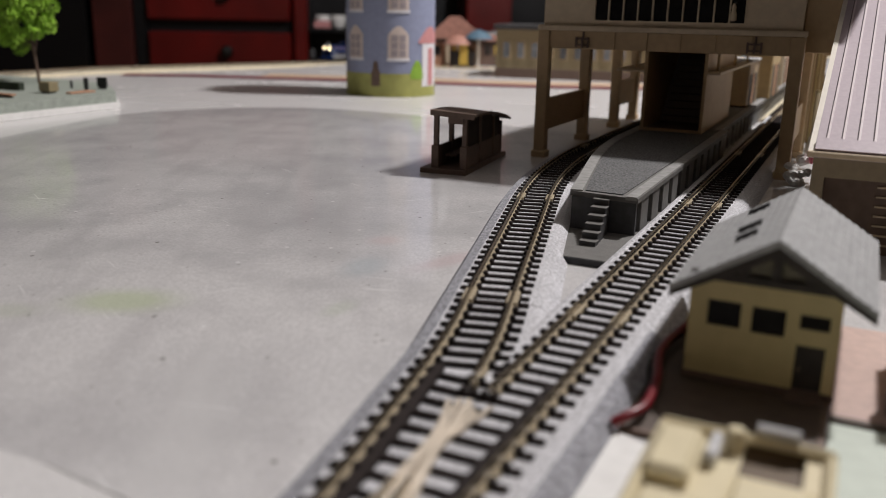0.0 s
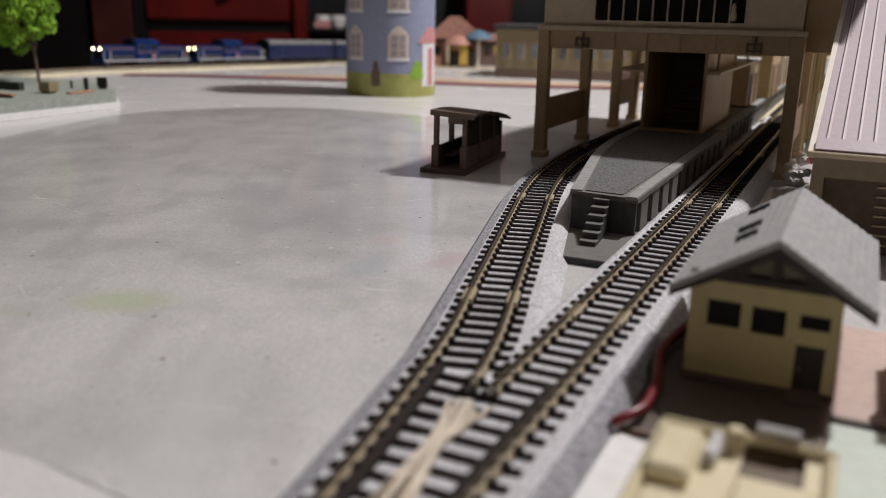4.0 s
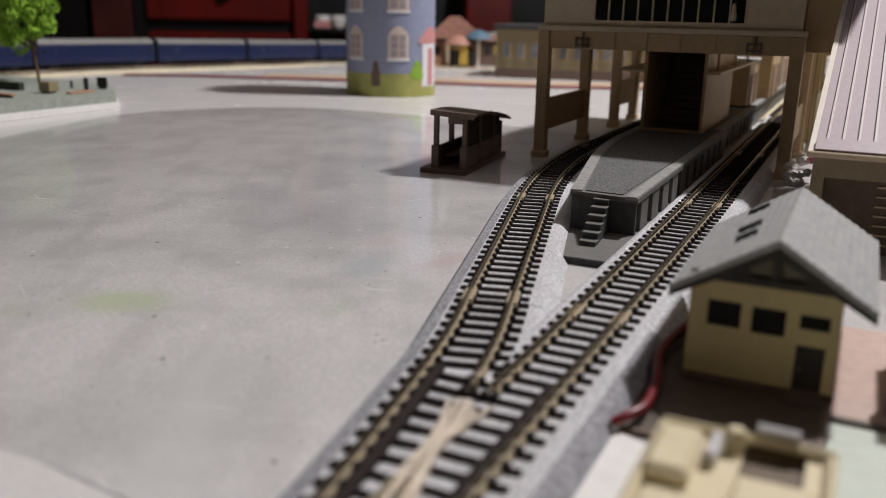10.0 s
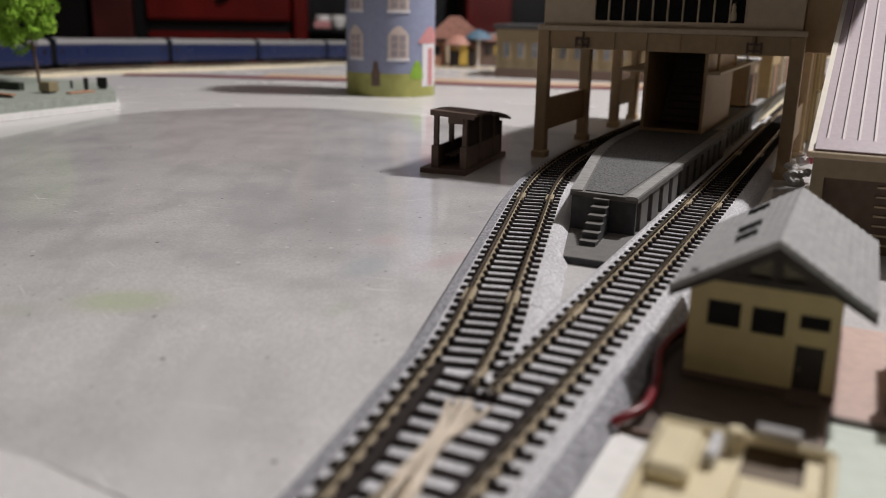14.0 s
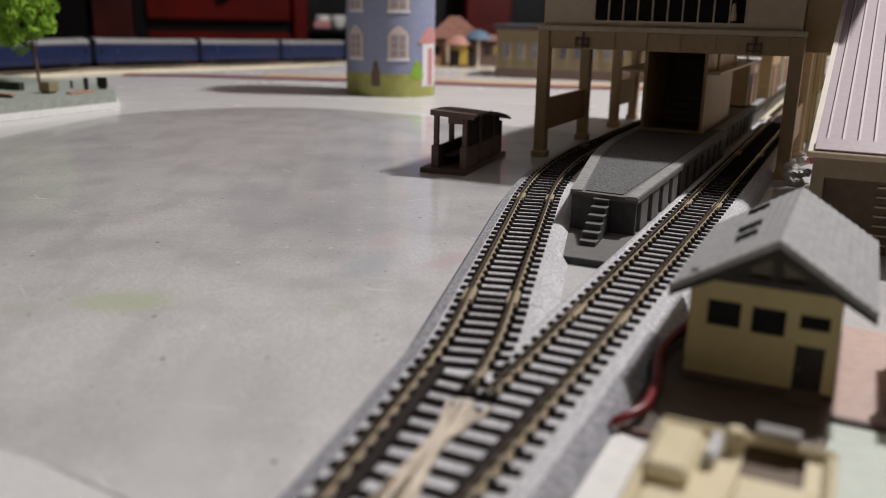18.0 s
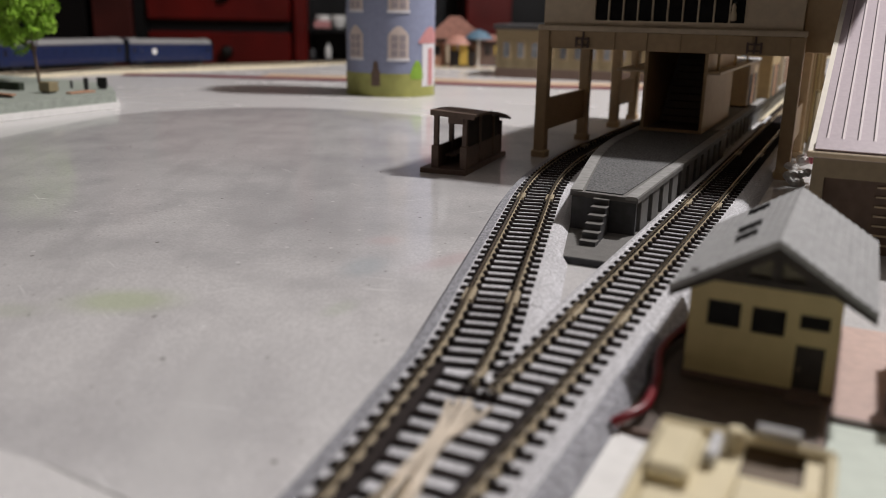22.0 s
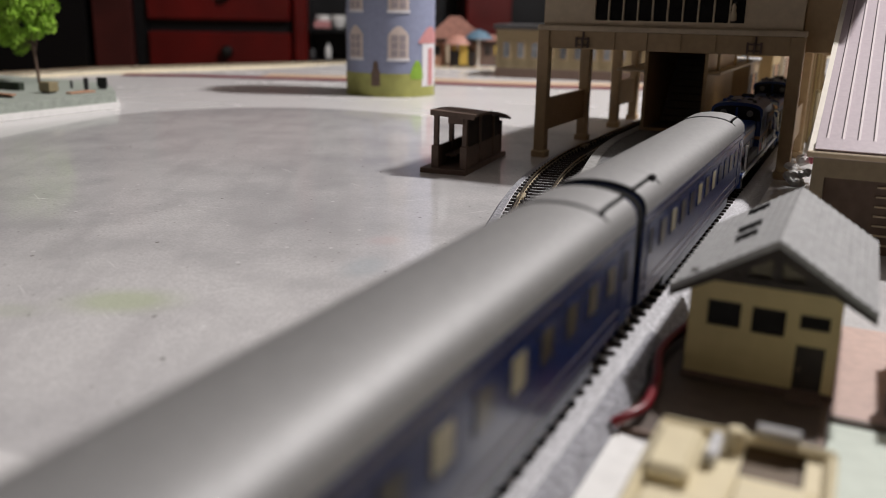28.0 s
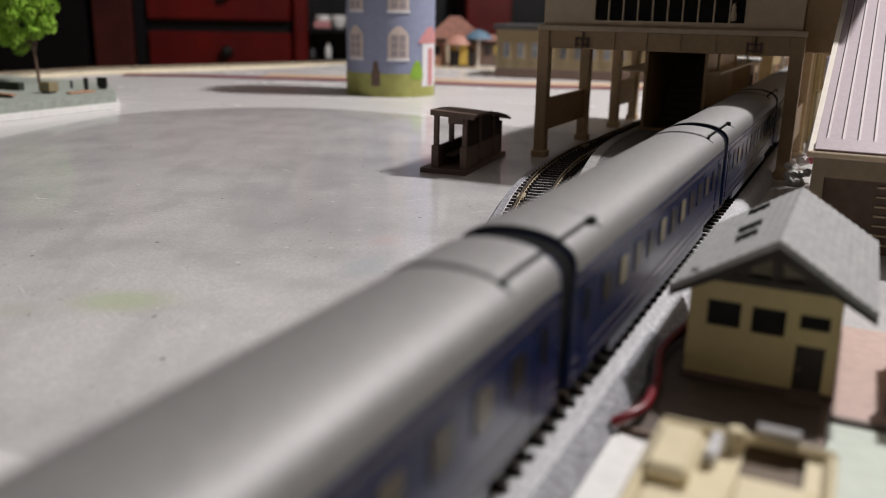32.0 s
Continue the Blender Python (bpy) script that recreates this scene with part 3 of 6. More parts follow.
# ---------------------------------------------------------------- table
def table():
    t = empty("table")
    outline = [(-0.735, -0.75), (-0.702, 0.0), (-0.683, 1.00), (-0.66, 1.30), (-0.50, 1.60), (0.60, 2.40), (1.35, 2.90), (1.35, -0.75)]
    bm = prism(outline, -0.028, 0.0)
    cuts = [(Vector((x, 0, 0)), Vector((1, 0, 0))) for x in (-0.62, -0.605, -0.59, -0.575, -0.56, -0.545)]
    cuts += [(Vector((0, y, 0)), Vector((0, 1, 0))) for y in (0.62, 0.70, 0.78, 0.86, 0.94, 1.02, 1.10, 1.20, 1.30, 1.45)]
    for co, no in cuts:
        bmesh.ops.bisect_plane(bm, geom=[*bm.verts, *bm.edges, *bm.faces], plane_co=co, plane_no=no)
    for v in bm.verts:
        v.co.z -= sag(v.co.x, v.co.y)
    part("tabletop", bm, M_BARE, t, "pale white tabletop")
    corner = curve_through([(-0.345, 0.288, 0), (-0.358, 0.330, 0), (-0.371, 0.388, 0), (-0.362, 0.425, 0), (-0.344, 0.459, 0), (-0.309, 0.489, 0), (-0.261, 0.499, 0), (-0.215, 0.495, 0), (-0.154, 0.484, 0)], 4)
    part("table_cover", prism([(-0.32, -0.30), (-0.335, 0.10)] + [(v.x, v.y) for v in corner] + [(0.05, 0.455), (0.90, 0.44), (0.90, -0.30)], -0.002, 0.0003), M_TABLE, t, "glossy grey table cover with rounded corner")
    for x, y in ((-0.62, -0.6), (1.2, -0.6), (1.2, 2.6), (-0.56, 1.1)):
        part("leg", box(x - 0.03, x + 0.03, y - 0.03, y + 0.03, -0.72, -0.028, 0.004), M_CABBLACK, t)
    part("edge_groove", prism([(-0.20, 0.0765), (-0.0659, 0.0752), (-0.056, 0.0758), (-0.0421, 0.0746), (0.0, 0.0700), (0.0, 0.0685), (-0.0421, 0.0734), (-0.056, 0.0746), (-0.0659, 0.0742), (-0.20, 0.0750)], 0.0002, 0.0006), M_PLATFORM, t, "dark edge line")
    part("corner_sheet", prism([(-0.20, 0.0748), (-0.0659, 0.0741), (-0.056, 0.0745), (-0.0421, 0.0732), (0.0, 0.0680), (-0.03, -0.1), (-0.20, -0.1)], 0.0002, 0.0016), M_BARE, t, "pale sheet corner")
    tagged(t, "large table with glossy grey-white top", "table")

    def line(pts, w0, w1, z, material, name, label):
        tagged(part(name, sweep(pts, [(w0, 0.0004), (w0, z), (w1, z), (w1, 0.0004)]), material), label, "table border", kind="structure")
    arc = [(-0.614, 0.630), (-0.565, 0.660), (-0.496, 0.682), (-0.410, 0.713), (-0.328, 0.740), (-0.269, 0.752), (-0.228, 0.766), (-0.180, 0.790), (-0.10, 0.83)]
    line(arc, -0.013, 0.013, 0.0008, M_STRIPERED, "border_stripe", "dark red border stripe on the tabletop")
    line(arc[2:], -0.060, -0.015, 0.0006, M_STRIPEORANGE, "border_band", "peach coloured border band on the tabletop")


table()

# ---------------------------------------------------------------- cabinet behind the table
# darker red wood: the shade on the recessed first post is in its colour
mat("shaded_red_wood", (0.060, 0.012, 0.010), 0.35, vary=0.3, scale=9, stain=(0.02, 0.005, 0.004), stain_scale=3)


def cabinet():
    # local x runs along the front, local y points away from the table, z is up
    base = Matrix.Translation((-1.21, 1.83, 0)) @ pose(0, 0, 0, 0, 0, 33)
    c = empty("drawer_cabinet", base)
    part("carcass", box(-1.15, 0.75, 0.16, 0.45, -0.72, 0.55, 0.004), M_CABBLACK, c)
    for z0, z1 in ((-0.30, -0.092), (-0.085, 0.008), (0.036, 0.16), (0.185, 0.32)):
        d = part("drawer_front", box(-0.402, -0.057, 0.0, 0.022, z0, z1, 0.004), M_CABRED, c, "red stained drawer front")
        zk = (z0 + z1) / 2
        knob = part("knob", lathe([(0.008, 0.0), (0.008, 0.01), (0.016, 0.016), (0.014, 0.026), (0.005, 0.031)], 20), M_KNOB, d, "shiny round knob", True)
        knob.matrix_basis = pose(-0.213, 0.0, zk, 90, 0, 0)
    for x0, x1, m in ((-0.530, -0.438, MATS["shaded_red_wood"]), (-0.050, -0.016, M_CABRED), (0.383, 0.50, M_CABRED)):
        part("post", box(x0, x1, -0.004, 0.16, -0.70, 0.5, 0.004), m, c, "red stained upright")
    for x0, x1 in ((-0.436, -0.404), (0.502, 0.75), (-1.15, -0.60)):
        part("dark_panel", box(x0, x1, 0.02, 0.16, -0.70, 0.5), M_CABBLACK, c)
    part("drawer_box", box(-0.402, -0.057, 0.03, 0.16, -0.70, 0.5), M_CABBLACK, c)
    part("glass_door", box(-1.12, -0.545, 0.0, 0.018, -0.60, 0.5, 0.003), M_DARKPANE, c, "dark glossy glass door")
    for z in (-0.055, 0.02, 0.20):
        part("shelf", box(-0.014, 0.382, 0.0, 0.16, z - 0.008, z), M_CABBLACK, c)
    tagged(c, "red stained wooden cabinet with black drawers gaps", "cabinet")


cabinet()


def shelf_clutter():
    base = Matrix.Translation((-1.21, 1.83, 0)) @ pose(0, 0, 0, 0, 0, 33)
    def put(name, bm, material, x, y, z, label, cat, round_=True):
        o = part(name, bm, material, None, "", round_)
        o.matrix_basis = base @ pose(x, y, z)
        tagged(o, label, cat)
    cup = [(0.012, 0), (0.016, 0.004), (0.019, 0.026), (0.018, 0.032), (0.016, 0.031)]
    put("white_cup", lathe(cup, 20), M_WHITE, 0.022, 0.05, 0.021, "small white cup on the dark shelf", "cup")
    put("white_cup", lathe(cup, 20), M_WHITE, 0.062, 0.06, 0.021, "small white cup on the dark shelf", "cup")
    put("pink_box", box(-0.03, 0.012, -0.01, 0.01, 0, 0.018, 0.002), M_TINPINK, 0.03, 0.025, 0.021, "small pink box on the dark shelf", "box", False)
    put("white_bottle", lathe([(0.007, 0), (0.008, 0.004), (0.008, 0.026), (0.003, 0.032), (0.003, 0.038)], 16), M_WHITE, 0.034, 0.03, -0.054, "small white bottle on the shelf", "bottle")
    put("grey_jar", lathe([(0.008, 0), (0.009, 0.01), (0.007, 0.024)], 16), M_DARKGREY, -0.006, 0.03, -0.054, "small dark grey jar on the shelf", "jar")


shelf_clutter()

# ---------------------------------------------------------------- overhead station
def gantry():
    g = empty("overhead_station")
    XL, XR, Y0 = -0.0915, 0.0172, 0.3845
    ys = (0.3845, 0.4514, 0.5161, 0.5628)
    for y in ys:
        for x in (XL, XR):
            bm = box(x - 0.0027, x + 0.0027, y - 0.0026, y + 0.0026, 0.0, 0.0588, 0.0003)
            part("column", bm, M_BEIGE, g)
            part("column_foot", box(x - 0.0035, x + 0.0035, y - 0.0034, y + 0.0034, 0.0, 0.0035, 0.0004), M_BEIGE, g)
    for a, b in ((0, 1), (2, 3)):
        for x in (XL, XR):
            part("side_panel", box(x - 0.0010, x + 0.0010, ys[a] + 0.003, ys[b] - 0.003, 0.0125, 0.0275, 0.0002), M_BEIGE, g)
    part("front_beam", box(XL + 0.0028, XR - 0.0028, Y0 - 0.0015, Y0 + 0.0015, 0.0510, 0.0588, 0.0002), M_BEIGE, g)
    for i in range(6):
        x = XL + 0.018 + i * 0.0145
        part("beam_rib", box(x - 0.0004, x + 0.0004, Y0 - 0.0024, Y0 - 0.0012, 0.0512, 0.0587), M_BEIGE, g)
    for x in (-0.0733, 0.0005):
        bm = bmesh.new()
        add_box(bm, x - 0.0030, x + 0.0030, Y0 - 0.0030, Y0 - 0.0016, 0.0524, 0.0531)
        add_box(bm, x - 0.0030, x + 0.0030, Y0 - 0.0030, Y0 - 0.0016, 0.0550, 0.0558)
        for dx in (-0.0027, 0.0, 0.0027):
            add_box(bm, x + dx - 0.0004, x + dx + 0.0004, Y0 - 0.0029, Y0 - 0.0017, 0.0516, 0.0562)
        add_rod(bm, (x + 0.0004, Y0 - 0.0022, 0.0558), (x + 0.0004, Y0 - 0.0022, 0.0586), 0.0005, 6)
        part("signal_bracket", bm, M_BROWN, g)
    part("floor_slab", box(XL - 0.003, XR + 0.003, Y0 - 0.003, 0.575, 0.0588, 0.0612, 0.0004), M_BEIGELIGHT, g)
    for y in ys[1:]:
        part("cross_beam", box(XL + 0.0028, XR - 0.0028, y - 0.0015, y + 0.0015, 0.0520, 0.0588), M_BEIGE, g)
    # upper storey
    top = 0.0900
    wx0, wx1 = -0.0690, -0.0045
    part("front_wall", box(XL - 0.001, wx0, Y0, Y0 + 0.003, 0.0612, top), M_BEIGELIGHT, g)
    part("front_wall", box(wx1, XR + 0.001, Y0, Y0 + 0.003, 0.0612, top), M_BEIGELIGHT, g)
    part("sill_wall", box(wx0, wx1, Y0, Y0 + 0.003, 0.0612, 0.0630), M_BEIGELIGHT, g)
    part("lintel_wall", box(wx0, wx1, Y0, Y0 + 0.003, 0.0850, top), M_BEIGELIGHT, g)
    part("side_wall", box(XL - 0.001, XL + 0.002, Y0 + 0.003, 0.575, 0.0612, top), M_BEIGE, g)
    part("side_wall", box(XR - 0.002, XR + 0.001, Y0 + 0.003, 0.575, 0.0612, top), M_BEIGE, g)
    part("rear_wall", box(XL + 0.002, XR - 0.002, 0.572, 0.575, 0.0612, top), M_BEIGE, g)
    # out of view; front and east overhangs are added to shade platform and track
    part("roof", box(XL - 0.003, XR + 0.028, 0.356, 0.578, top, top + 0.003, 0.0006), M_SLATE, g, "unseen flat roof with overhangs added to cast shade")
    n = 10
    w = (wx1 - wx0) / n
    win = part("window_band", box(wx0, wx1, Y0 - 0.0006, Y0 + 0.0006, 0.0630, 0.0637), M_BEIGELIGHT, g)
    for i in range(n):
        part("pane", box(wx0 + w * i + 0.0003, wx0 + w * (i + 1) - 0.0003, Y0 + 0.001, Y0 + 0.0018, 0.0637, 0.0850), M_DARKPANE, win)
    for i in range(n + 1):
        x = wx0 + w * i
        part("mullion", box(x - 0.0003, x + 0.0003, Y0 - 0.0004, Y0 + 0.0010, 0.0637, 0.0850), M_BEIGELIGHT, win)
    part("clock_bracket", box(-0.0092, -0.0084, Y0 - 0.0024, Y0 - 0.0002, 0.0715, 0.0723), M_DARKGREY, g)
    part("lantern", lathe([(0.0006, 0.0645), (0.0013, 0.0650), (0.0014, 0.0672), (0.0008, 0.0690), (0.0010, 0.0700), (0.0004, 0.0716)], 16), M_BEIGELIGHT, g, "narrow pale lantern before the windows", True).matrix_basis = pose(-0.0092, Y0 - 0.0018, 0)
    # annex wing at the east side
    part("annex_body", box(XR + 0.0012, XR + 0.019, Y0 + 0.004, 0.46, 0.0525, top - 0.01, 0.0004), M_BEIGE, g)
    tagged(g, "beige plastic model station building bridging the tracks on columns", "model station")
    return g


gantry()


def stair_hall():
    h = empty("stair_hall")
    x0, x1, y0, y1, z0, z1 = -0.0490, -0.0207, 0.403, 0.487, 0.0142, 0.0518
    part("side_wall", box(x0, x0 + 0.0014, y0, y1, z0, z1), M_BEIGE, h)
    part("side_wall", box(x1 - 0.0014, x1, y0, y1, z0, z1), M_BEIGE, h)
    part("rear_wall", box(x0 + 0.0014, x1 - 0.0014, y1 - 0.0014, y1, z0, z1), M_BEIGE, h)
    part("sill", box(x0 + 0.0014, x1 - 0.0014, y0, y0 + 0.0014, z0, z0 + 0.0012), M_BEIGE, h)
    part("floor", box(x0 + 0.0014, x1 - 0.0014, y0 + 0.0014, y1 - 0.0014, z0, z0 + 0.0008), M_BROWN, h)
    for i in range(10):
        part("step", box(x0 + 0.0016, x1 - 0.0016, y0 + 0.036 + i * 0.004, y0 + 0.0402 + i * 0.004, z0 + i * 0.0034, z0 + 0.0034 + i * 0.0034), M_BROWN, h)
    part("inner_ceiling", box(x0 + 0.0014, x1 - 0.0014, y0 + 0.001, y1 - 0.0014, z1 - 0.0012, z1 - 0.0002), M_BROWN, h)
    for xa, xb in ((x1, x1 + 0.0056), (x0 - 0.0135, x0)):
        part("side_ledge", box(xa, xb, 0.405, 0.525, 0.0408, 0.0421, 0.0002), M_BEIGELIGHT, h)
        for y in (0.415, 0.47, 0.52):
            part("ledge_hanger", box((xa + xb) / 2 - 0.0006, (xa + xb) / 2 + 0.0006, y, y + 0.0012, 0.0421, 0.0586), M_BEIGE, h)
    tagged(h, "beige stair hall with dark open front on the platform", "stairs")
    for x, w, y, d, top, tint in ((-0.0262, 0.0074, 0.545, 0.042, 0.0262, M_BEIGE), (-0.0216, 0.0086, 0.614, 0.055, 0.0300, MATS["golden_wall"]), (-0.0250, 0.0086, 0.740, 0.06, 0.0300, M_BEIGELIGHT)):
        k = empty("platform_kiosk", pose(x, y, 0.0142))
        part("body", box(-w, w, 0, d, 0, top, 0.0004), tint, k)
        part("roof", box(-w - 0.0012, w + 0.0012, -0.001, d + 0.001, top, top + 0.0014, 0.0003), M_PALE, k)
        for u in (0.12, 0.42, 0.70):
            part("opening", box(w - 0.0002, w + 0.0003, d * u, d * (u + 0.18), 0.0004, top * 0.72), M_DARKWOOD if u != 0.42 else M_TERRA, k)
        part("corner_post", box(w - 0.0006, w + 0.0006, d - 0.0006, d + 0.0006, 0, top, 0.0001), M_BEIGELIGHT, k, "pale corner post")
        tagged(k, "small beige kiosk standing on the platform", "kiosk", group="platform kiosks")


stair_hall()


def platform():
    p = empty("island_platform")
    left = [(-0.0333, 0.2490), (-0.0375, 0.2700), (-0.0420, 0.2926), (-0.0465, 0.3150), (-0.0501, 0.3387), (-0.0522, 0.3600), (-0.0531, 0.3800), (-0.0532, 0.4230)]
    right = [(-0.0115, 0.4230), (-0.0118, 0.2470)]
    outline = left + right
    part("deck", prism(outline, 0.0122, 0.0137), M_PLATFORM, p)
    lip = 0.004
    inner = [(x + lip * 1.1, y + (0.0018 if i == 0 else 0.0)) for i, (x, y) in enumerate(left)] + [(-0.0155, 0.4230), (-0.0172, 0.2500)]
    part("asphalt", prism(inner, 0.0136, 0.01402), M_ASPHALT, p, "dark asphalt platform surface")
    part("edge_stone", sweep(left, [(0.0, 0.0130), (0.0, 0.01415), (0.0038, 0.01415), (0.0038, 0.0130)]), M_EDGE, p)
    part("edge_stone", sweep([(-0.0118, 0.2470), (-0.0115, 0.4230)], [(-0.0038, 0.0130), (-0.0038, 0.01415), (-0.0003, 0.01415), (-0.0003, 0.0130)]), M_EDGE, p)
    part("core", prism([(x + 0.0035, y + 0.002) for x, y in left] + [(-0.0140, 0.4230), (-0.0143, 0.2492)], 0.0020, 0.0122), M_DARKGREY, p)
    # front wall turned from the lamp: its shade is put into the darker grey
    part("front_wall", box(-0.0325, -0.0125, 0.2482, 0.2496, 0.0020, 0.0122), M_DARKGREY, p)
    for i in range(11):
        y = 0.254 + i * 0.0155
        part("buttress", box(-0.0142, -0.0122, y, y + 0.0095, 0.0020, 0.0122, 0.0002), M_PLATFORM, p)
    part("base", prism([(-0.0245, 0.2165), (-0.0115, 0.2165), (-0.0107, 0.26), (-0.0107, 0.423), (-0.0545, 0.423), (-0.0535, 0.38), (-0.0455, 0.31), (-0.0345, 0.252)], 0.0004, 0.0022), M_PLATFORM, p)
    # black strip added where the base's front edge lies in shadow
    part("base_rim", box(-0.0246, -0.0113, 0.2158, 0.2164, 0.0003, 0.0021), M_BLACK, p, "black strip for the shade along the base front")
    for i in range(6):
        z = 0.0036 + i * 0.0018
        y = 0.2295 + i * 0.0033
        part("step", box(-0.0240 - i * 0.00025, -0.0189 - i * 0.0003, y, y + 0.0034, z - 0.0003, z, 0.0001), M_PLATFORM, p, "thin stair tread")
        # risers darker than the treads, shade put into their colour too
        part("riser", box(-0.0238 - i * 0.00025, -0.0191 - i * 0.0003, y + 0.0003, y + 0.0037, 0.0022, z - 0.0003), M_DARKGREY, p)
    tagged(p, "grey plastic island platform with stairs at its pointed end", "platform")
    q = empty("island_platform")
    part("deck", box(-0.0530, -0.0145, 0.4236, 0.98, 0.0122, 0.0140, 0.0002), M_PLATFORM, q)
    part("edge_stone", box(-0.0180, -0.0146, 0.4236, 0.98, 0.0138, 0.0143, 0.0001), M_EDGE, q)
    part("core", box(-0.0500, -0.0175, 0.4236, 0.98, 0.0, 0.0122), M_PLATFORM, q)
    for i in range(34):
        y = 0.430 + i * 0.016
        part("buttress", box(-0.0178, -0.0158, y, y + 0.006, 0.0, 0.0122), M_EDGE, q)
    tagged(q, "pale grey island platform continuing beyond the station", "platform")


platform()


def shelter():
    s = empty("waiting_shelter", pose(-0.1175, 0.3200, 0, 0, 0, 6))
    W, D = 0.0172, 0.0555
    part("base", box(-0.0035, W - 0.0002, -0.0035, D + 0.001, 0.0002, 0.0024, 0.0002), M_BROWN, s)
    for x, drop in ((0.0020, 0.0), (W - 0.0025, 0.0013)):
        for y, z in ((0.0015, 0.0250 - drop), (0.0205, 0.0243 - drop), (0.0405, 0.0218 - drop), (D - 0.003, 0.0186 - drop)):
            part("post", box(x - 0.0010, x + 0.0010, y - 0.0010, y + 0.0010, 0.0024, z, 0.0001), M_BROWN, s)
    part("side_panel", box(W - 0.0030, W - 0.0018, 0.0005, D - 0.002, 0.0024, 0.0110), M_BROWN, s)
    part("side_panel", box(0.0012, 0.0024, 0.0005, D - 0.002, 0.0024, 0.0110), M_BROWN, s)
    part("rear_panel", box(0.0024, W - 0.003, D - 0.0030, D - 0.002, 0.0024, 0.0170), M_BROWN, s)
    part("bench", box(0.0024, 0.0075, 0.012, D - 0.004, 0.0055, 0.0064), M_BROWN, s)
    for x in (0.0020, W - 0.0025):
        part("post_sleeve", box(x - 0.0016, x + 0.0016, -0.0004, 0.0028, 0.0024, 0.0118, 0.0002), M_BROWN, s)
    n = 12
    arc = [(-0.0026 + 0.0562 * i / n, 0.0262 - 0.0066 * (i / n) ** 2.2) for i in range(n + 1)]
    roof = part("roof", prism(arc + [(u, w - 0.0011) for u, w in arc[::-1]], -0.0010, W + 0.0014, "x"), M_BROWN, s)
    fascia = part("fascia", box(-0.0008, W + 0.0012, -0.0030, -0.0018, 0.0240, 0.0263, 0.0001), M_BROWN, s)
    for o in (roof, fascia):
        o.matrix_basis = pose(0, 0, 0.0006, 0, 3.4, 0)
    part("bracket", box(0.0078, W - 0.0030, -0.0006, 0.0006, 0.0212, 0.0242), M_BROWN, s)
    for y0, y1, z in ((0.0028, 0.0195, 0.0243), (0.0215, 0.0395, 0.0231), (0.0415, D - 0.004, 0.0203)):
        part("dark_pane", box(W - 0.0027, W - 0.0023, y0, y1, 0.0110, z), M_DARKWOOD, s)
    tagged(s, "brown plastic model waiting shelter with a curved roof", "shelter")


shelter()

# ---------------------------------------------------------------- cottage beside the line
mat("dim_gable_pane", (0.11, 0.095, 0.06), 0.25, vary=0.5, scale=200)


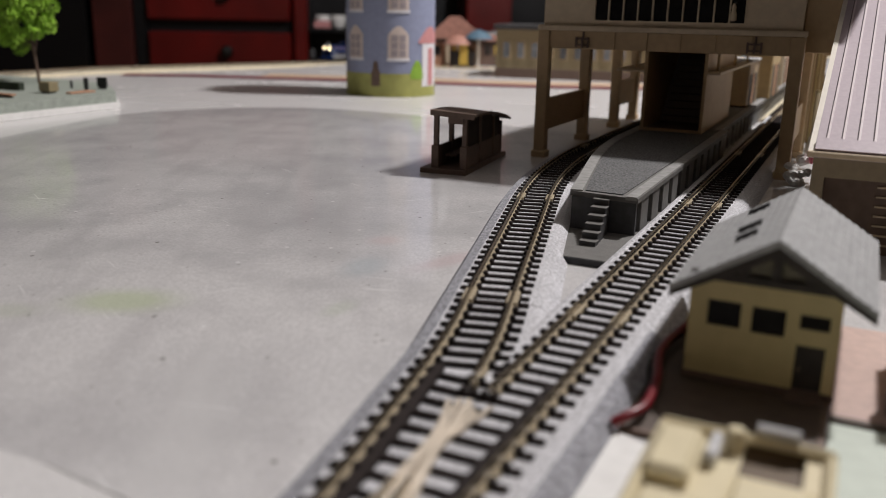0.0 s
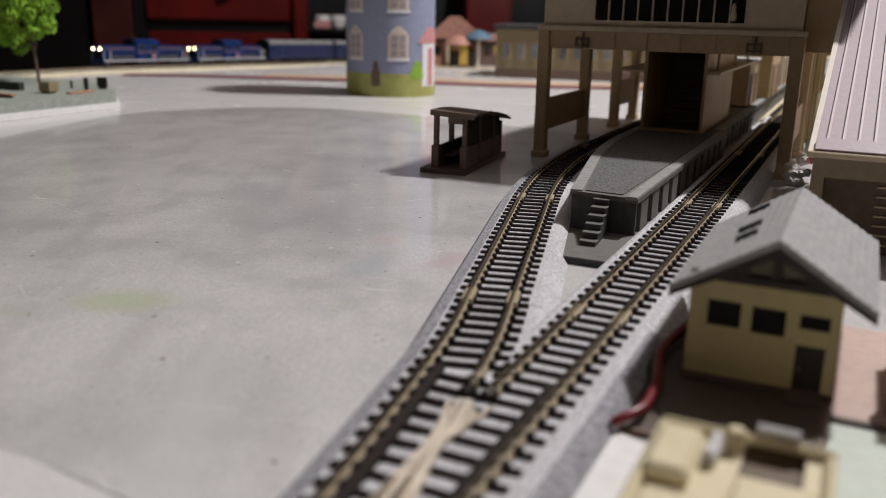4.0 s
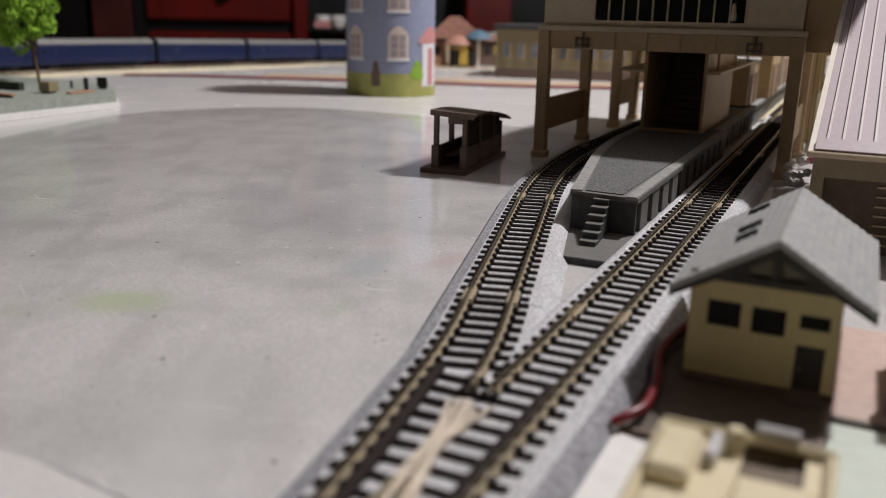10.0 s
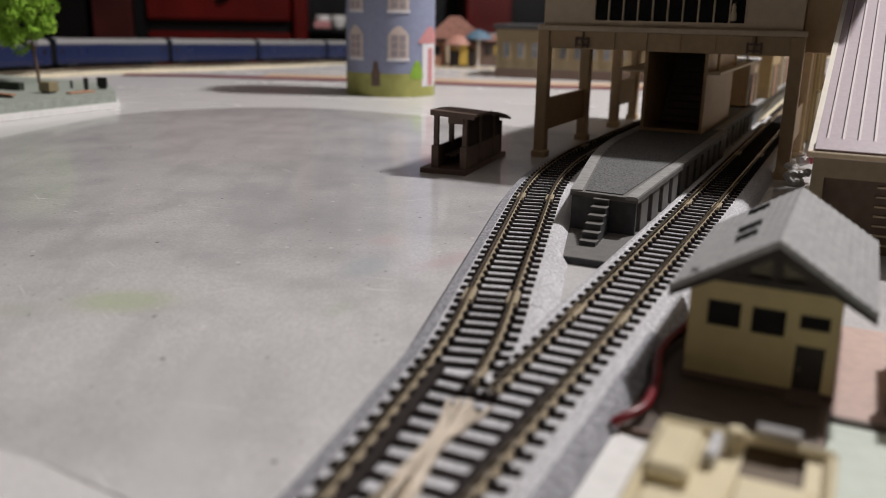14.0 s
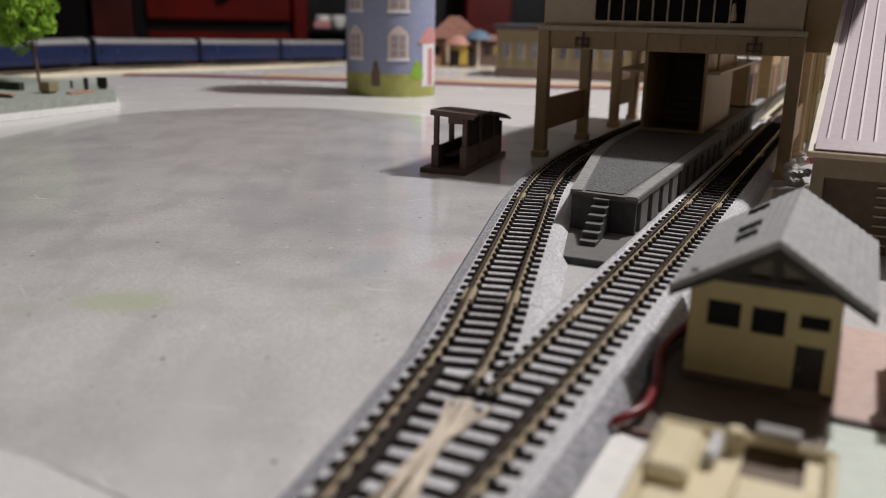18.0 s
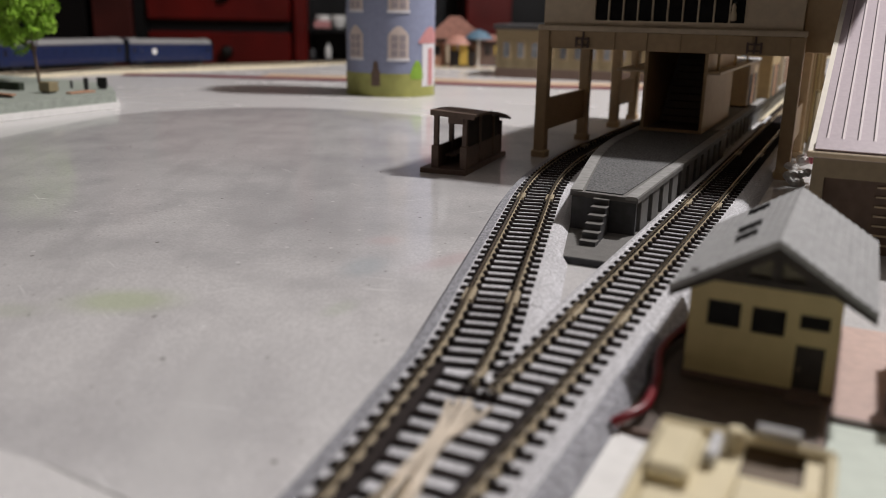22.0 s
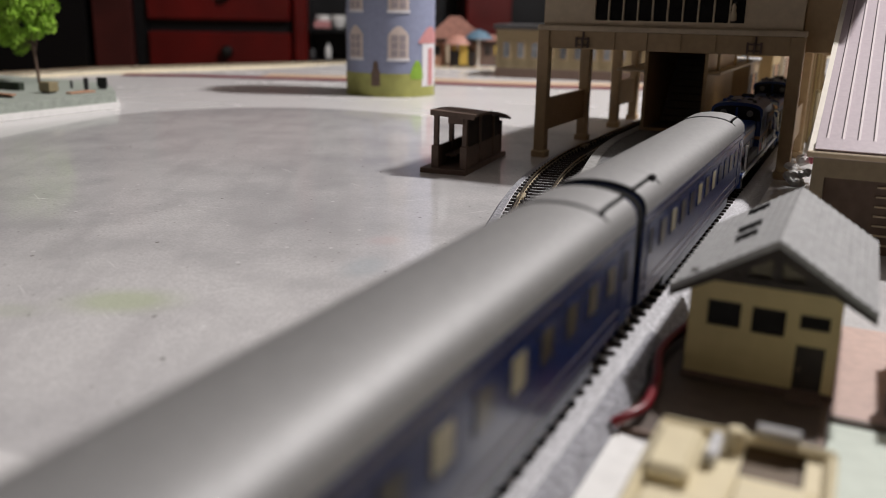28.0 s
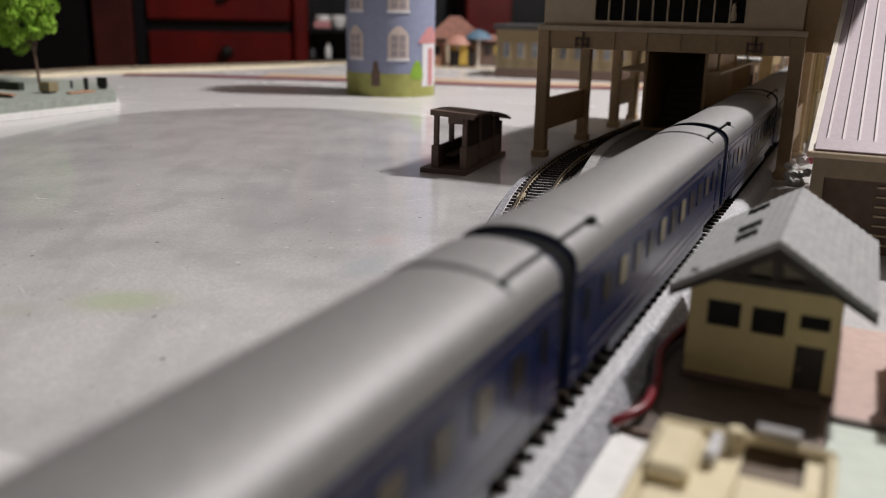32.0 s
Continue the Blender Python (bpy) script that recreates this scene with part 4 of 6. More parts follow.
def cottage():
    h = empty("signal_cottage", pose(0.0202, 0.1535, 0.0))
    W, D, E = 0.0256, 0.046, 0.0203
    part("plinth", box(-0.0004, W + 0.0004, -0.0004, D + 0.0004, 0.0008, 0.0022, 0.0002), M_BROWN, h)
    holes = [(0.0033, 0.0091, 0.0117, 0.0166), (0.0110, 0.0167, 0.0115, 0.0164), (0.0190, 0.0239, 0.0136, 0.0163), (0.0189, 0.0237, 0.0016, 0.0106)]
    # front wall built of strips round the openings
    xs = sorted({0.0, W, *[v for q in holes for v in q[:2]]})
    for xa, xb in zip(xs, xs[1:]):
        cx = (xa + xb) / 2
        zs = [0.0022]
        for q in sorted((q for q in holes if q[0] <= cx <= q[1]), key=lambda q: q[2]):
            zs += [q[2], q[3]]
        zs.append(E)
        for za, zb in zip(zs[::2], zs[1::2]):
            if zb > za:
                part("front_wall", box(xa, xb, 0.0, 0.0012, za, zb), M_CREAMWALL, h)
    for q in holes[:3]:
        w = part("window", box(q[0], q[1], 0.0007, 0.0011, q[2], q[3]), M_DARKPANE, h, "dark window")
        for za in (q[2], q[3] - 0.0004):
            part("frame", box(q[0], q[1], 0.0003, 0.0008, za, za + 0.0004), M_DARKWOOD, w)
    q = holes[3]
    d = part("door", box(q[0], q[1], 0.0006, 0.0011, q[2], q[3]), M_DARKWOOD, h, "dark brown door")
    part("handle", box(q[0] + 0.0006, q[0] + 0.0010, 0.0002, 0.0006, 0.0055, 0.0063), M_BROWN, d)
    part("side_wall", box(0.0, 0.0012, 0.0012, D, 0.0022, E), M_CREAMWALL, h)
    part("side_wall", box(W - 0.0012, W, 0.0012, D, 0.0022, E), M_CREAMWALL, h)
    part("rear_wall", box(0.0012, W - 0.0012, D - 0.0012, D, 0.0022, E), M_CREAMWALL, h)
    R = 0.0297
    cx = 0.0143
    part("gable_glazing", prism([(0.0005, E), (W - 0.0005, E), (cx, R - 0.001)], 0.0010, 0.0014, "y"), MATS["dim_gable_pane"], h, "dimly glazed gable")
    part("gable_glazing", prism([(0.0005, E), (W - 0.0005, E), (cx, R - 0.001)], D - 0.0014, D - 0.001, "y"), M_DARKWOOD, h)
    part("gable_beam", box(-0.0002, W + 0.0002, -0.0004, 0.0012, E, E + 0.0014), M_DARKWOOD, h)
    for x in (cx - 0.0055, cx, cx + 0.0055):
        part("gable_post", box(x - 0.0008, x + 0.0008, -0.0002, 0.0010, E + 0.0014, R - 0.0012 - abs(x - cx) * 0.6), M_DARKWOOD, h)
    bulb = bmesh.new()
    bmesh.ops.create_icosphere(bulb, subdivisions=2, radius=0.0008, matrix=Matrix.Translation((0.0072, -0.0002, 0.0229)))
    part("lamp", bulb, M_CREAM, h, "small cream lamp under the gable", True)
    # roof slopes with battens
    y0, y1 = -0.0030, 0.0505
    for side in (-1, 1):
        ex = -0.0034 if side < 0 else W + 0.0052
        ez = 0.0190 if side < 0 else 0.0193
        slope = prism([(cx, R), (ex, ez), (ex, ez - 0.0011), (cx, R - 0.0013)], y0, y1, "y")
        r = part("roof_slope", slope, M_SLATE, h, "grey sheet roof slope")
        n = 11
        L = math.hypot(ex - cx, ez - R)
        ux, uz = (ex - cx) / L, (ez - R) / L
        for i in range(n):
            u = L * (i + 0.6) / n
            qx, qz = cx + ux * u, R + uz * u
            part("batten", prism([(qx, qz - 0.0001), (qx + ux * 0.0008, qz + uz * 0.0008 - 0.0001), (qx + ux * 0.0008, qz + uz * 0.0008 + 0.00022), (qx, qz + 0.00008)], y0 + 0.0001, y1 - 0.0001, "y"), M_SLATE, r)
        if side < 0:
            k = (R - ez) / (cx - ex)
            for xa, xb, yv in ((0.0043, 0.0084, 0.0422), (0.0046, 0.0088, 0.0231), (0.0053, 0.0090, 0.0140)):
                za, zb = R - (cx - xa) * k, R - (cx - xb) * k
                part("roof_vent", prism([(xa, za), (xb, zb), (xb, zb + 0.0010), (xa, za + 0.0010)], yv - 0.0006, yv + 0.0006, "y"), M_DARKGREY, r, "dark roof slot")
        part("bargeboard", prism([(cx, R - 0.0013), (ex, ez - 0.0011), (ex, ez - 0.0022), (cx, R - 0.0033)], y0 + 0.0002, y0 + 0.0012, "y"), M_DARKWOOD, h, "dark timber bargeboard")
    tagged(h, "cream model cottage with grey roof and dark windows", "house")
    b = empty("ground_sheet")
    part("plate", box(0.0150, 0.0456, 0.1275, 0.215, 0.0002, 0.0010, 0.0001), M_BROWNBASE, b)
    part("border_strip", box(0.0150, 0.0456, 0.1262, 0.1275, 0.0002, 0.0013, 0.0001), M_BROWN, b)
    part("border_strip", box(0.0446, 0.0456, 0.1275, 0.1530, 0.0010, 0.0013, 0.0001), M_BROWN, b)
    part("doorstep", box(0.0386, 0.0444, 0.1500, 0.1531, 0.0010, 0.0016, 0.0002), M_BROWN, b)
    tagged(b, "flat brown plastic ground plate under the cottage", "base plate")
    v = empty("paved_yard")
    part("paving", box(0.0459, 0.12, 0.1475, 0.197, 0.0002, 0.0012, 0.0002), M_PINKPAVE, v)
    part("kerb", box(0.0459, 0.12, 0.1455, 0.1473, 0.0002, 0.0016, 0.0002), M_BROWNBASE, v)
    tagged(v, "pinkish paved ground plate beside the cottage", "base plate")
    w = empty("street_sheet")
    part("surface", box(0.0459, 0.13, 0.07, 0.1452, 0.0002, 0.0010, 0.0002), M_MINT, w)
    tagged(w, "pale mint green plastic ground plate", "base plate")
    sh = part("paper_sheet", prism([(0.0150, 0.1256), (0.0240, 0.1215), (0.0240, 0.05), (0.0150, 0.05)], 0.0004, 0.0009), M_WHITE)
    tagged(sh, "plain white paper sheet beside the track", "paper")
    k = empty("side_building")
    part("wall", box(0.0566, 0.10, 0.150, 0.18, 0.0013, 0.0125, 0.0003), M_CREAMWALL, k)
    part("roof", box(0.0562, 0.101, 0.149, 0.181, 0.0125, 0.0136, 0.0003), M_BROWN, k)
    part("vending_box", box(0.0545, 0.0565, 0.152, 0.157, 0.0013, 0.0112, 0.0002), M_DARKWOOD, k, "dark brown box against the wall")
    tagged(k, "tan model building with a dark brown box", "building")


cottage()


mat("recess_brown", (0.115, 0.078, 0.045), 0.6, vary=0.15)


def annex_building():
    """Flat roofed cream building in the foreground, with parapet and roof units."""
    b = empty("flat_roof_building", pose(0, 0, 0))
    x0, x1, y0, y1, zr = 0.0246, 0.0472, 0.066, 0.1108, 0.0112
    part("body", box(x0, x1, y0, y1, 0.0010, 0.0088, 0.0004), M_CREAM, b)
    hx0, hx1, hy0, hy1 = 0.0360, 0.0436, 0.1012, 0.1102
    for q in ((x0, hx0, y0, y1), (hx1, x1, y0, y1), (hx0, hx1, y0, hy0), (hx0, hx1, hy1, y1)):
        part("roof_slab", box(*q, 0.0088, zr), M_CREAM, b)
    part("recess_floor", box(hx0, hx1, hy0, hy1, 0.0088, 0.0100), MATS["recess_brown"], b, "brown sunken roof recess")
    part("recess_liner", box(hx0, hx1, hy1 - 0.0006, hy1, 0.0100, zr + 0.0002), MATS["recess_brown"], b)
    for q in ((x0, x1, y1 - 0.0014, y1), (x0, x0 + 0.0014, y0, y1 - 0.0014), (x1 - 0.0014, x1, y0, y1 - 0.0014)):
        part("parapet", box(*q, zr, 0.0128, 0.0006), M_CREAM, b)
    part("roof_block", box(0.0254, 0.0312, 0.0940, 0.1070, zr, 0.0138, 0.0009), M_CREAM, b)
    part("roof_block", box(0.0262, 0.0332, 0.0700, 0.0915, zr, 0.0130, 0.0009), M_CREAM, b)
    part("roof_block", box(0.0358, 0.0450, 0.0700, 0.0995, zr, 0.0124, 0.0008), M_CREAM, b)
    part("vent_cylinder", lathe([(0.0013, 0.0), (0.0013, 0.0026), (0.0010, 0.0032)], 16), M_CREAM, b, round_=True).matrix_basis = pose(0.0349, 0.1074, zr)
    part("vent_box", box(0.0318, 0.0334, 0.1010, 0.1080, zr, 0.0134, 0.0005), M_PALE, b, "grey vent box")
    part("pipe", tube([Vector((0.0372, 0.1106, 0.0134)), Vector((0.0425, 0.1106, 0.0134))], 0.0009), M_PALE, b, "grey pipe")
    tagged(b, "cream plastic flat-roofed model building with roof units", "building")


annex_building()


def wire():
    pts = [(0.0143, 0.1252, 0.0022), (0.0162, 0.1268, 0.0032), (0.0181, 0.1309, 0.0036), (0.0180, 0.1380, 0.0036), (0.0173, 0.1448, 0.0036), (0.0156, 0.1530, 0.0036), (0.0153, 0.1591, 0.0036), (0.0160, 0.1670, 0.0036), (0.0172, 0.1743, 0.0036), (0.0195, 0.1900, 0.0020)]
    t = part("feeder_wire", tube(curve_through(pts), 0.00085, 10), M_RED, None, "", True)
    tagged(t, "red feeder wire curving beside the track", "wire")
    # black tube, no real wire: stands in for the shade along the bed edge
    t2 = part("feeder_wire", tube(curve_through([(x - 0.0014, y + 0.001, max(0.001, z - 0.0022)) for x, y, z in pts[3:]]), 0.0008, 10), M_BLACK, None, "", True)
    tagged(t2, "black tube for the shade along the roadbed edge", "wire")


wire()


def pink_building():
    b = empty("pink_roof_building", pose(0.0334, 0.2635, 0))
    E, W = 0.0300, 0.07
    part("front_wall", box(0.0, 0.0035, 0.0, 0.0015, 0, E), M_OLIVE, b)
    part("lintel", box(0.0035, W, 0.0, 0.0015, 0.0225, E), M_OLIVE, b)
    part("side_wall", prism([(0.0015, 0.0), (0.0015, E - 0.001), (0.118, 0.0715), (0.118, 0.0)], 0.0, 0.0015, "x"), M_OLIVE, b)
    part("recess", box(0.0035, W, 0.006, 0.0075, 0, 0.0225), M_BROWN, b, "dark recessed gate")
    for i in range(7):
        z = 0.003 + i * 0.0028
        part("grille_slat", box(0.0175, W, 0.0052, 0.0058, z, z + 0.0005), M_BEIGELIGHT, b, "thin metal grille slat")
    # steep sheet roof
    y1, z1 = 0.122, 0.0745
    rp = part("roof", prism([(-0.002, E), (y1, z1), (y1, z1 - 0.002), (-0.0005, E - 0.002)], 0.0, W, "x"), M_PINKROOF, b, "lilac pink ribbed roof")
    dy, dz = y1 + 0.002, z1 - E
    L = math.hypot(dy, dz)
    ny, nz = -dz / L, dy / L
    for i in range(16):
        x = 0.0027 + i * 0.0041
        a, c = (-0.002 + dy * 0.04, E + dz * 0.04), (y1, z1)
        part("seam", prism([a, c, (c[0] + ny * 0.0006, c[1] + nz * 0.0006), (a[0] + ny * 0.0006, a[1] + nz * 0.0006)], x - 0.0001, x + 0.0005, "x"), M_SEAM, rp, "pale raised roof seam")
        # thin dark strip paints the shadow at the left of each seam
        part("seam_groove", prism([a, c, (c[0] + ny * 0.00012, c[1] + nz * 0.00012), (a[0] + ny * 0.00012, a[1] + nz * 0.00012)], x - 0.00042, x - 0.0001, "x"), MATS["dark_mauve_seam_shadow"], rp, "painted shadow line beside the seam")
    part("bargeboard", prism([(-0.0028, E - 0.0006), (y1, z1 + 0.001), (y1 + 0.002, z1 - 0.002), (0.0, E - 0.0022)], -0.0016, 0.0, "x"), MATS["cream_white_trim"], b, "cream white bargeboard")
    part("eave_strip", prism([(-0.0024, E - 0.0002), (0.0040, E + 0.0022), (0.0036, E + 0.0033), (-0.0030, E + 0.0009)], 0.0002, W, "x"), M_PINKROOF, b, "flat eave strip")
    part("gutter", box(-0.0016, W, -0.0042, -0.002, E - 0.0014, E + 0.0002, 0.0003), M_BEIGELIGHT, b)
    part("rear_wall", box(0.0, W, 0.118, 0.120, 0, 0.071), M_OLIVE, b)
    tagged(b, "model building with steep lilac pink ribbed roof", "building")


pink_building()


def tin():
    t = empty("cookie_tin", pose(-0.310, 0.626, 0))
    r = 0.0361
    part("body", lathe([(r, 0.0), (r, 0.15)], 64), M_TINBLUE, t, "pale blue printed tin wall", True)
    def curved(a0, a1, z0, z1, out, material, name, parent, top=0.0, n=10):
        bm = bmesh.new()
        lo, hi, li, hi2 = [], [], [], []
        for i in range(n + 1):
            a = a0 + (a1 - a0) * i / n
            zt = z1 + top * math.sin(math.pi * i / n)
            for lst, rr, z in ((lo, r + out, z0), (hi, r + out, zt), (li, r - 0.0005, z0), (hi2, r - 0.0005, zt)):
                lst.append(bm.verts.new((rr * math.cos(a), rr * math.sin(a), z)))
        for i in range(n):
            bm.faces.new((lo[i], lo[i + 1], hi[i + 1], hi[i]))
            bm.faces.new((hi[i], hi[i + 1], hi2[i + 1], hi2[i]))
            bm.faces.new((li[i + 1], li[i], hi2[i], hi2[i + 1]))
        bmesh.ops.recalc_face_normals(bm, faces=bm.faces)
        return part(name, bm, material, parent, round_=False)
    curved(0, 2 * math.pi, 0.0005, 0.0182, 0.0002, M_TINGREEN, "printed_lawn", t, n=64)
    part("bottom_rim", lathe([(r + 0.0006, 0.0), (r + 0.0008, 0.0008), (r + 0.0006, 0.0016)], 64), M_TINGREEN, t, round_=True)
    face = math.atan2(-0.668, 0.334 + 0.044)
    for da in (-0.87, 0.17, 1.9, 2.8, -1.8):
        for z in (0.0290, 0.0655, 0.1016):
            a = face + da
            w = curved(a - 0.23, a + 0.23, z, z + 0.0187, 0.0003, M_TINCREAM, "printed_window", t, 0.007)
            for s in (-1, 1):
                for k in range(3):
                    lo, hi = sorted((a + s * 0.02, a + s * 0.16))
                    curved(lo, hi, z + 0.0023 + k * 0.0058, z + 0.0073 + k * 0.0058, 0.0005, M_TINGREY, "pane", w, 0.0, 4)
            curved(a - 0.25, a + 0.25, z - 0.001, z + 0.0012, 0.0006, M_TINWHITE, "printed_sill", w, 0.0)
    a = face + 1.06
    d = curved(a - 0.30, a + 0.30, 0.008, 0.0416, 0.0004, M_TINWHITE, "printed_porch", t, 0.0)
    curved(a - 0.42, a + 0.42, 0.0416, 0.0426, 0.0007, M_TINPINK, "printed_porch_roof", t, 0.012, 12)
    curved(a - 0.11, a + 0.11, 0.009, 0.0378, 0.0006, M_TINPINK, "printed_door", d)
    a = face + 0.62
    curved(a - 0.17, a + 0.17, 0.0140, 0.0195, 0.0004, MATS["printed_bush_green"], "printed_bush", t, 0.009)
    a = face - 0.33
    curved(a - 0.10, a + 0.10, 0.0085, 0.0190, 0.0004, M_BROWN, "printed_brown_shape", t, 0.0040)
    curved(a - 0.06, a + 0.06, 0.0190, 0.0250, 0.0006, M_BROWN, "printed_brown_shape", t, 0.0030)
    tagged(t, "round pale blue tin printed with windows and lawn", "tin")


mat("printed_bush_green", (0.25, 0.42, 0.05), 0.3, vary=0.15)
tin()


mat("tan_wall", (0.27, 0.22, 0.125), 0.6, vary=0.08)
mat("bluish_pane", (0.14, 0.15, 0.16), 0.2, vary=0.5, scale=120, per_object=0.4)


def long_building():
    b = empty("long_station_building", pose(-0.313, 0.856, 0, 0, 0, 11))
    W, D, H = 0.30, 0.09, 0.050
    part("base", box(0, W, 0, D, 0, 0.010, 0.0004), M_BROWN, b)
    part("wall", box(0.0005, W - 0.0005, 0.0008, D, 0.010, H, 0.0004), MATS["tan_wall"], b)
    part("roof", box(-0.002, W + 0.002, -0.002, D + 0.002, H, H + 0.005, 0.0006), M_DARKGREY, b)
    for i in range(19):
        x = 0.008 + i * 0.0150
        w = part("window", box(x, x + 0.0085, -0.0002, 0.0012, 0.020, 0.038), M_BEIGE, b)
        part("pane", box(x + 0.0008, x + 0.0077, -0.0006, 0.0002, 0.021, 0.037), MATS["bluish_pane"], w)
    tagged(b, "long cream model building with pale windows", "building")


long_building()


def park():
    p = empty("model_park")
    part("plate", prism([(-0.399, 0.4190), (-0.399, 0.30), (-0.59, 0.30), (-0.59, 0.475), (-0.47, 0.475), (-0.432, 0.447)], 0.0002, 0.0042), M_WHITE, p, "white foam plate")
    part("ground", prism([(-0.401, 0.4180), (-0.401, 0.30), (-0.588, 0.30), (-0.588, 0.473), (-0.471, 0.473), (-0.433, 0.4455)], 0.0042, 0.0100), M_PARK, p, "grey green ground")
    tagged(p, "pale model park base on the table", "model park")

    def thing(name, q, z1, m, label, cat, foot=None):
        o = empty(name, pose((q[0] + q[1]) / 2, (q[2] + q[3]) / 2, 0.0100))
        hx, hy = (q[1] - q[0]) / 2, (q[3] - q[2]) / 2
        part("board", box(-hx, hx, -hy, hy, 0.0012 if foot else 0.0, z1, 0.0003), m, o)
        if foot:
            part("foot", box(-hx * 0.7, hx * 0.7, -hy * 0.7, hy * 0.7, 0.0, 0.0014), foot, o)
        tagged(o, label, cat)
    thing("hedge_wall", (-0.500, -0.461, 0.392, 0.3965), 0.0052, MATS["dark_hedge"], "dark low hedge on the park base", "hedge")
    thing("park_shed", (-0.4385, -0.4285, 0.389, 0.3965), 0.0074, MATS["tan_wall"], "small grey-brown park shed", "shed", M_DARKGREY)
    thing("park_bench", (-0.4400, -0.4240, 0.3570, 0.3610), 0.0024, M_TERRA, "low terracotta coloured park bench", "bench", M_DARKGREY)
    thing("flower_bed", (-0.4210, -0.4160, 0.395, 0.415), 0.0012, M_TERRA, "flat terracotta edged flower bed", "flower bed")
    thing("notice_board", (-0.4315, -0.4290, 0.4190, 0.4215), 0.0085, M_BLACK, "narrow black upright notice board", "notice board", M_DARKGREY)
    thing("notice_board", (-0.4350, -0.4260, 0.4335, 0.4350), 0.0080, M_BLACK, "square black notice board on foot", "notice board", M_DARKGREY)
    thing("park_post", (-0.4485, -0.4470, 0.4225, 0.4240), 0.0055, M_DARKGREY, "thin dark post on the park base", "post", M_BLACK)
    t = empty("broadleaf_tree", pose(-0.5055, 0.4435, 0.0100))
    part("trunk", tube([Vector(v) for v in ((0.001, 0, 0), (0.0006, 0.0, 0.008), (-0.0012, 0.0005, 0.016), (-0.002, 0, 0.03))], 0.0011), M_TRUNK, t)
    rng = random.Random(3)
    ctr = Vector((-0.0090, -0.0060, 0.0530))
    for i in range(7):
        a = i * 0.9
        part("limb", rod((-0.0016, 0.0003, 0.018 + 0.0012 * i), (ctr.x + 0.014 * math.cos(a), ctr.y + 0.014 * math.sin(a), 0.036 + 0.001 * i), 0.0007, 6, 0.0003), M_TRUNK, t)
    verts, faces = [], []
    clumps = []
    for i in range(95):
        u, v = rng.uniform(-1, 1), rng.uniform(0, 2 * math.pi)
        k = math.sqrt(1 - u * u)
        rr = rng.uniform(0.35, 1.0) ** 0.5
        clumps.append((Vector((k * math.cos(v) * 0.0275, k * math.sin(v) * 0.0275, u * 0.0285)) * rr + ctr, rng.uniform(0.0032, 0.0066)))
    for i in range(24000):
        mid, size = clumps[i % len(clumps)]
        c = mid + Vector((rng.gauss(0, 1), rng.gauss(0, 1), rng.gauss(0, 1))).normalized() * size * rng.uniform(0.3, 1.0) ** 0.4
        n = Vector((rng.gauss(0, 1), rng.gauss(0, 1), rng.gauss(0, 1))).normalized()
        e = n.orthogonal().normalized() * rng.uniform(0.0005, 0.0012)
        f = n.cross(e) * rng.uniform(0.6, 1.0)
        j = len(verts)
        verts += [c + e, c + f, c - e, c - f + n * 0.0004]
        faces.append((j, j + 1, j + 2, j + 3))
    me = bpy.data.meshes.new("crown")
    me.from_pydata([tuple(v) for v in verts], [], faces)
    me.materials.append(M_LEAF)
    crown = new("crown", me)
    crown.parent = t
    tagged(t, "bright green model tree with round foam crown", "tree")


mat("dark_hedge", (0.03, 0.04, 0.025), 0.9, vary=0.5, bump=0.6)
park()


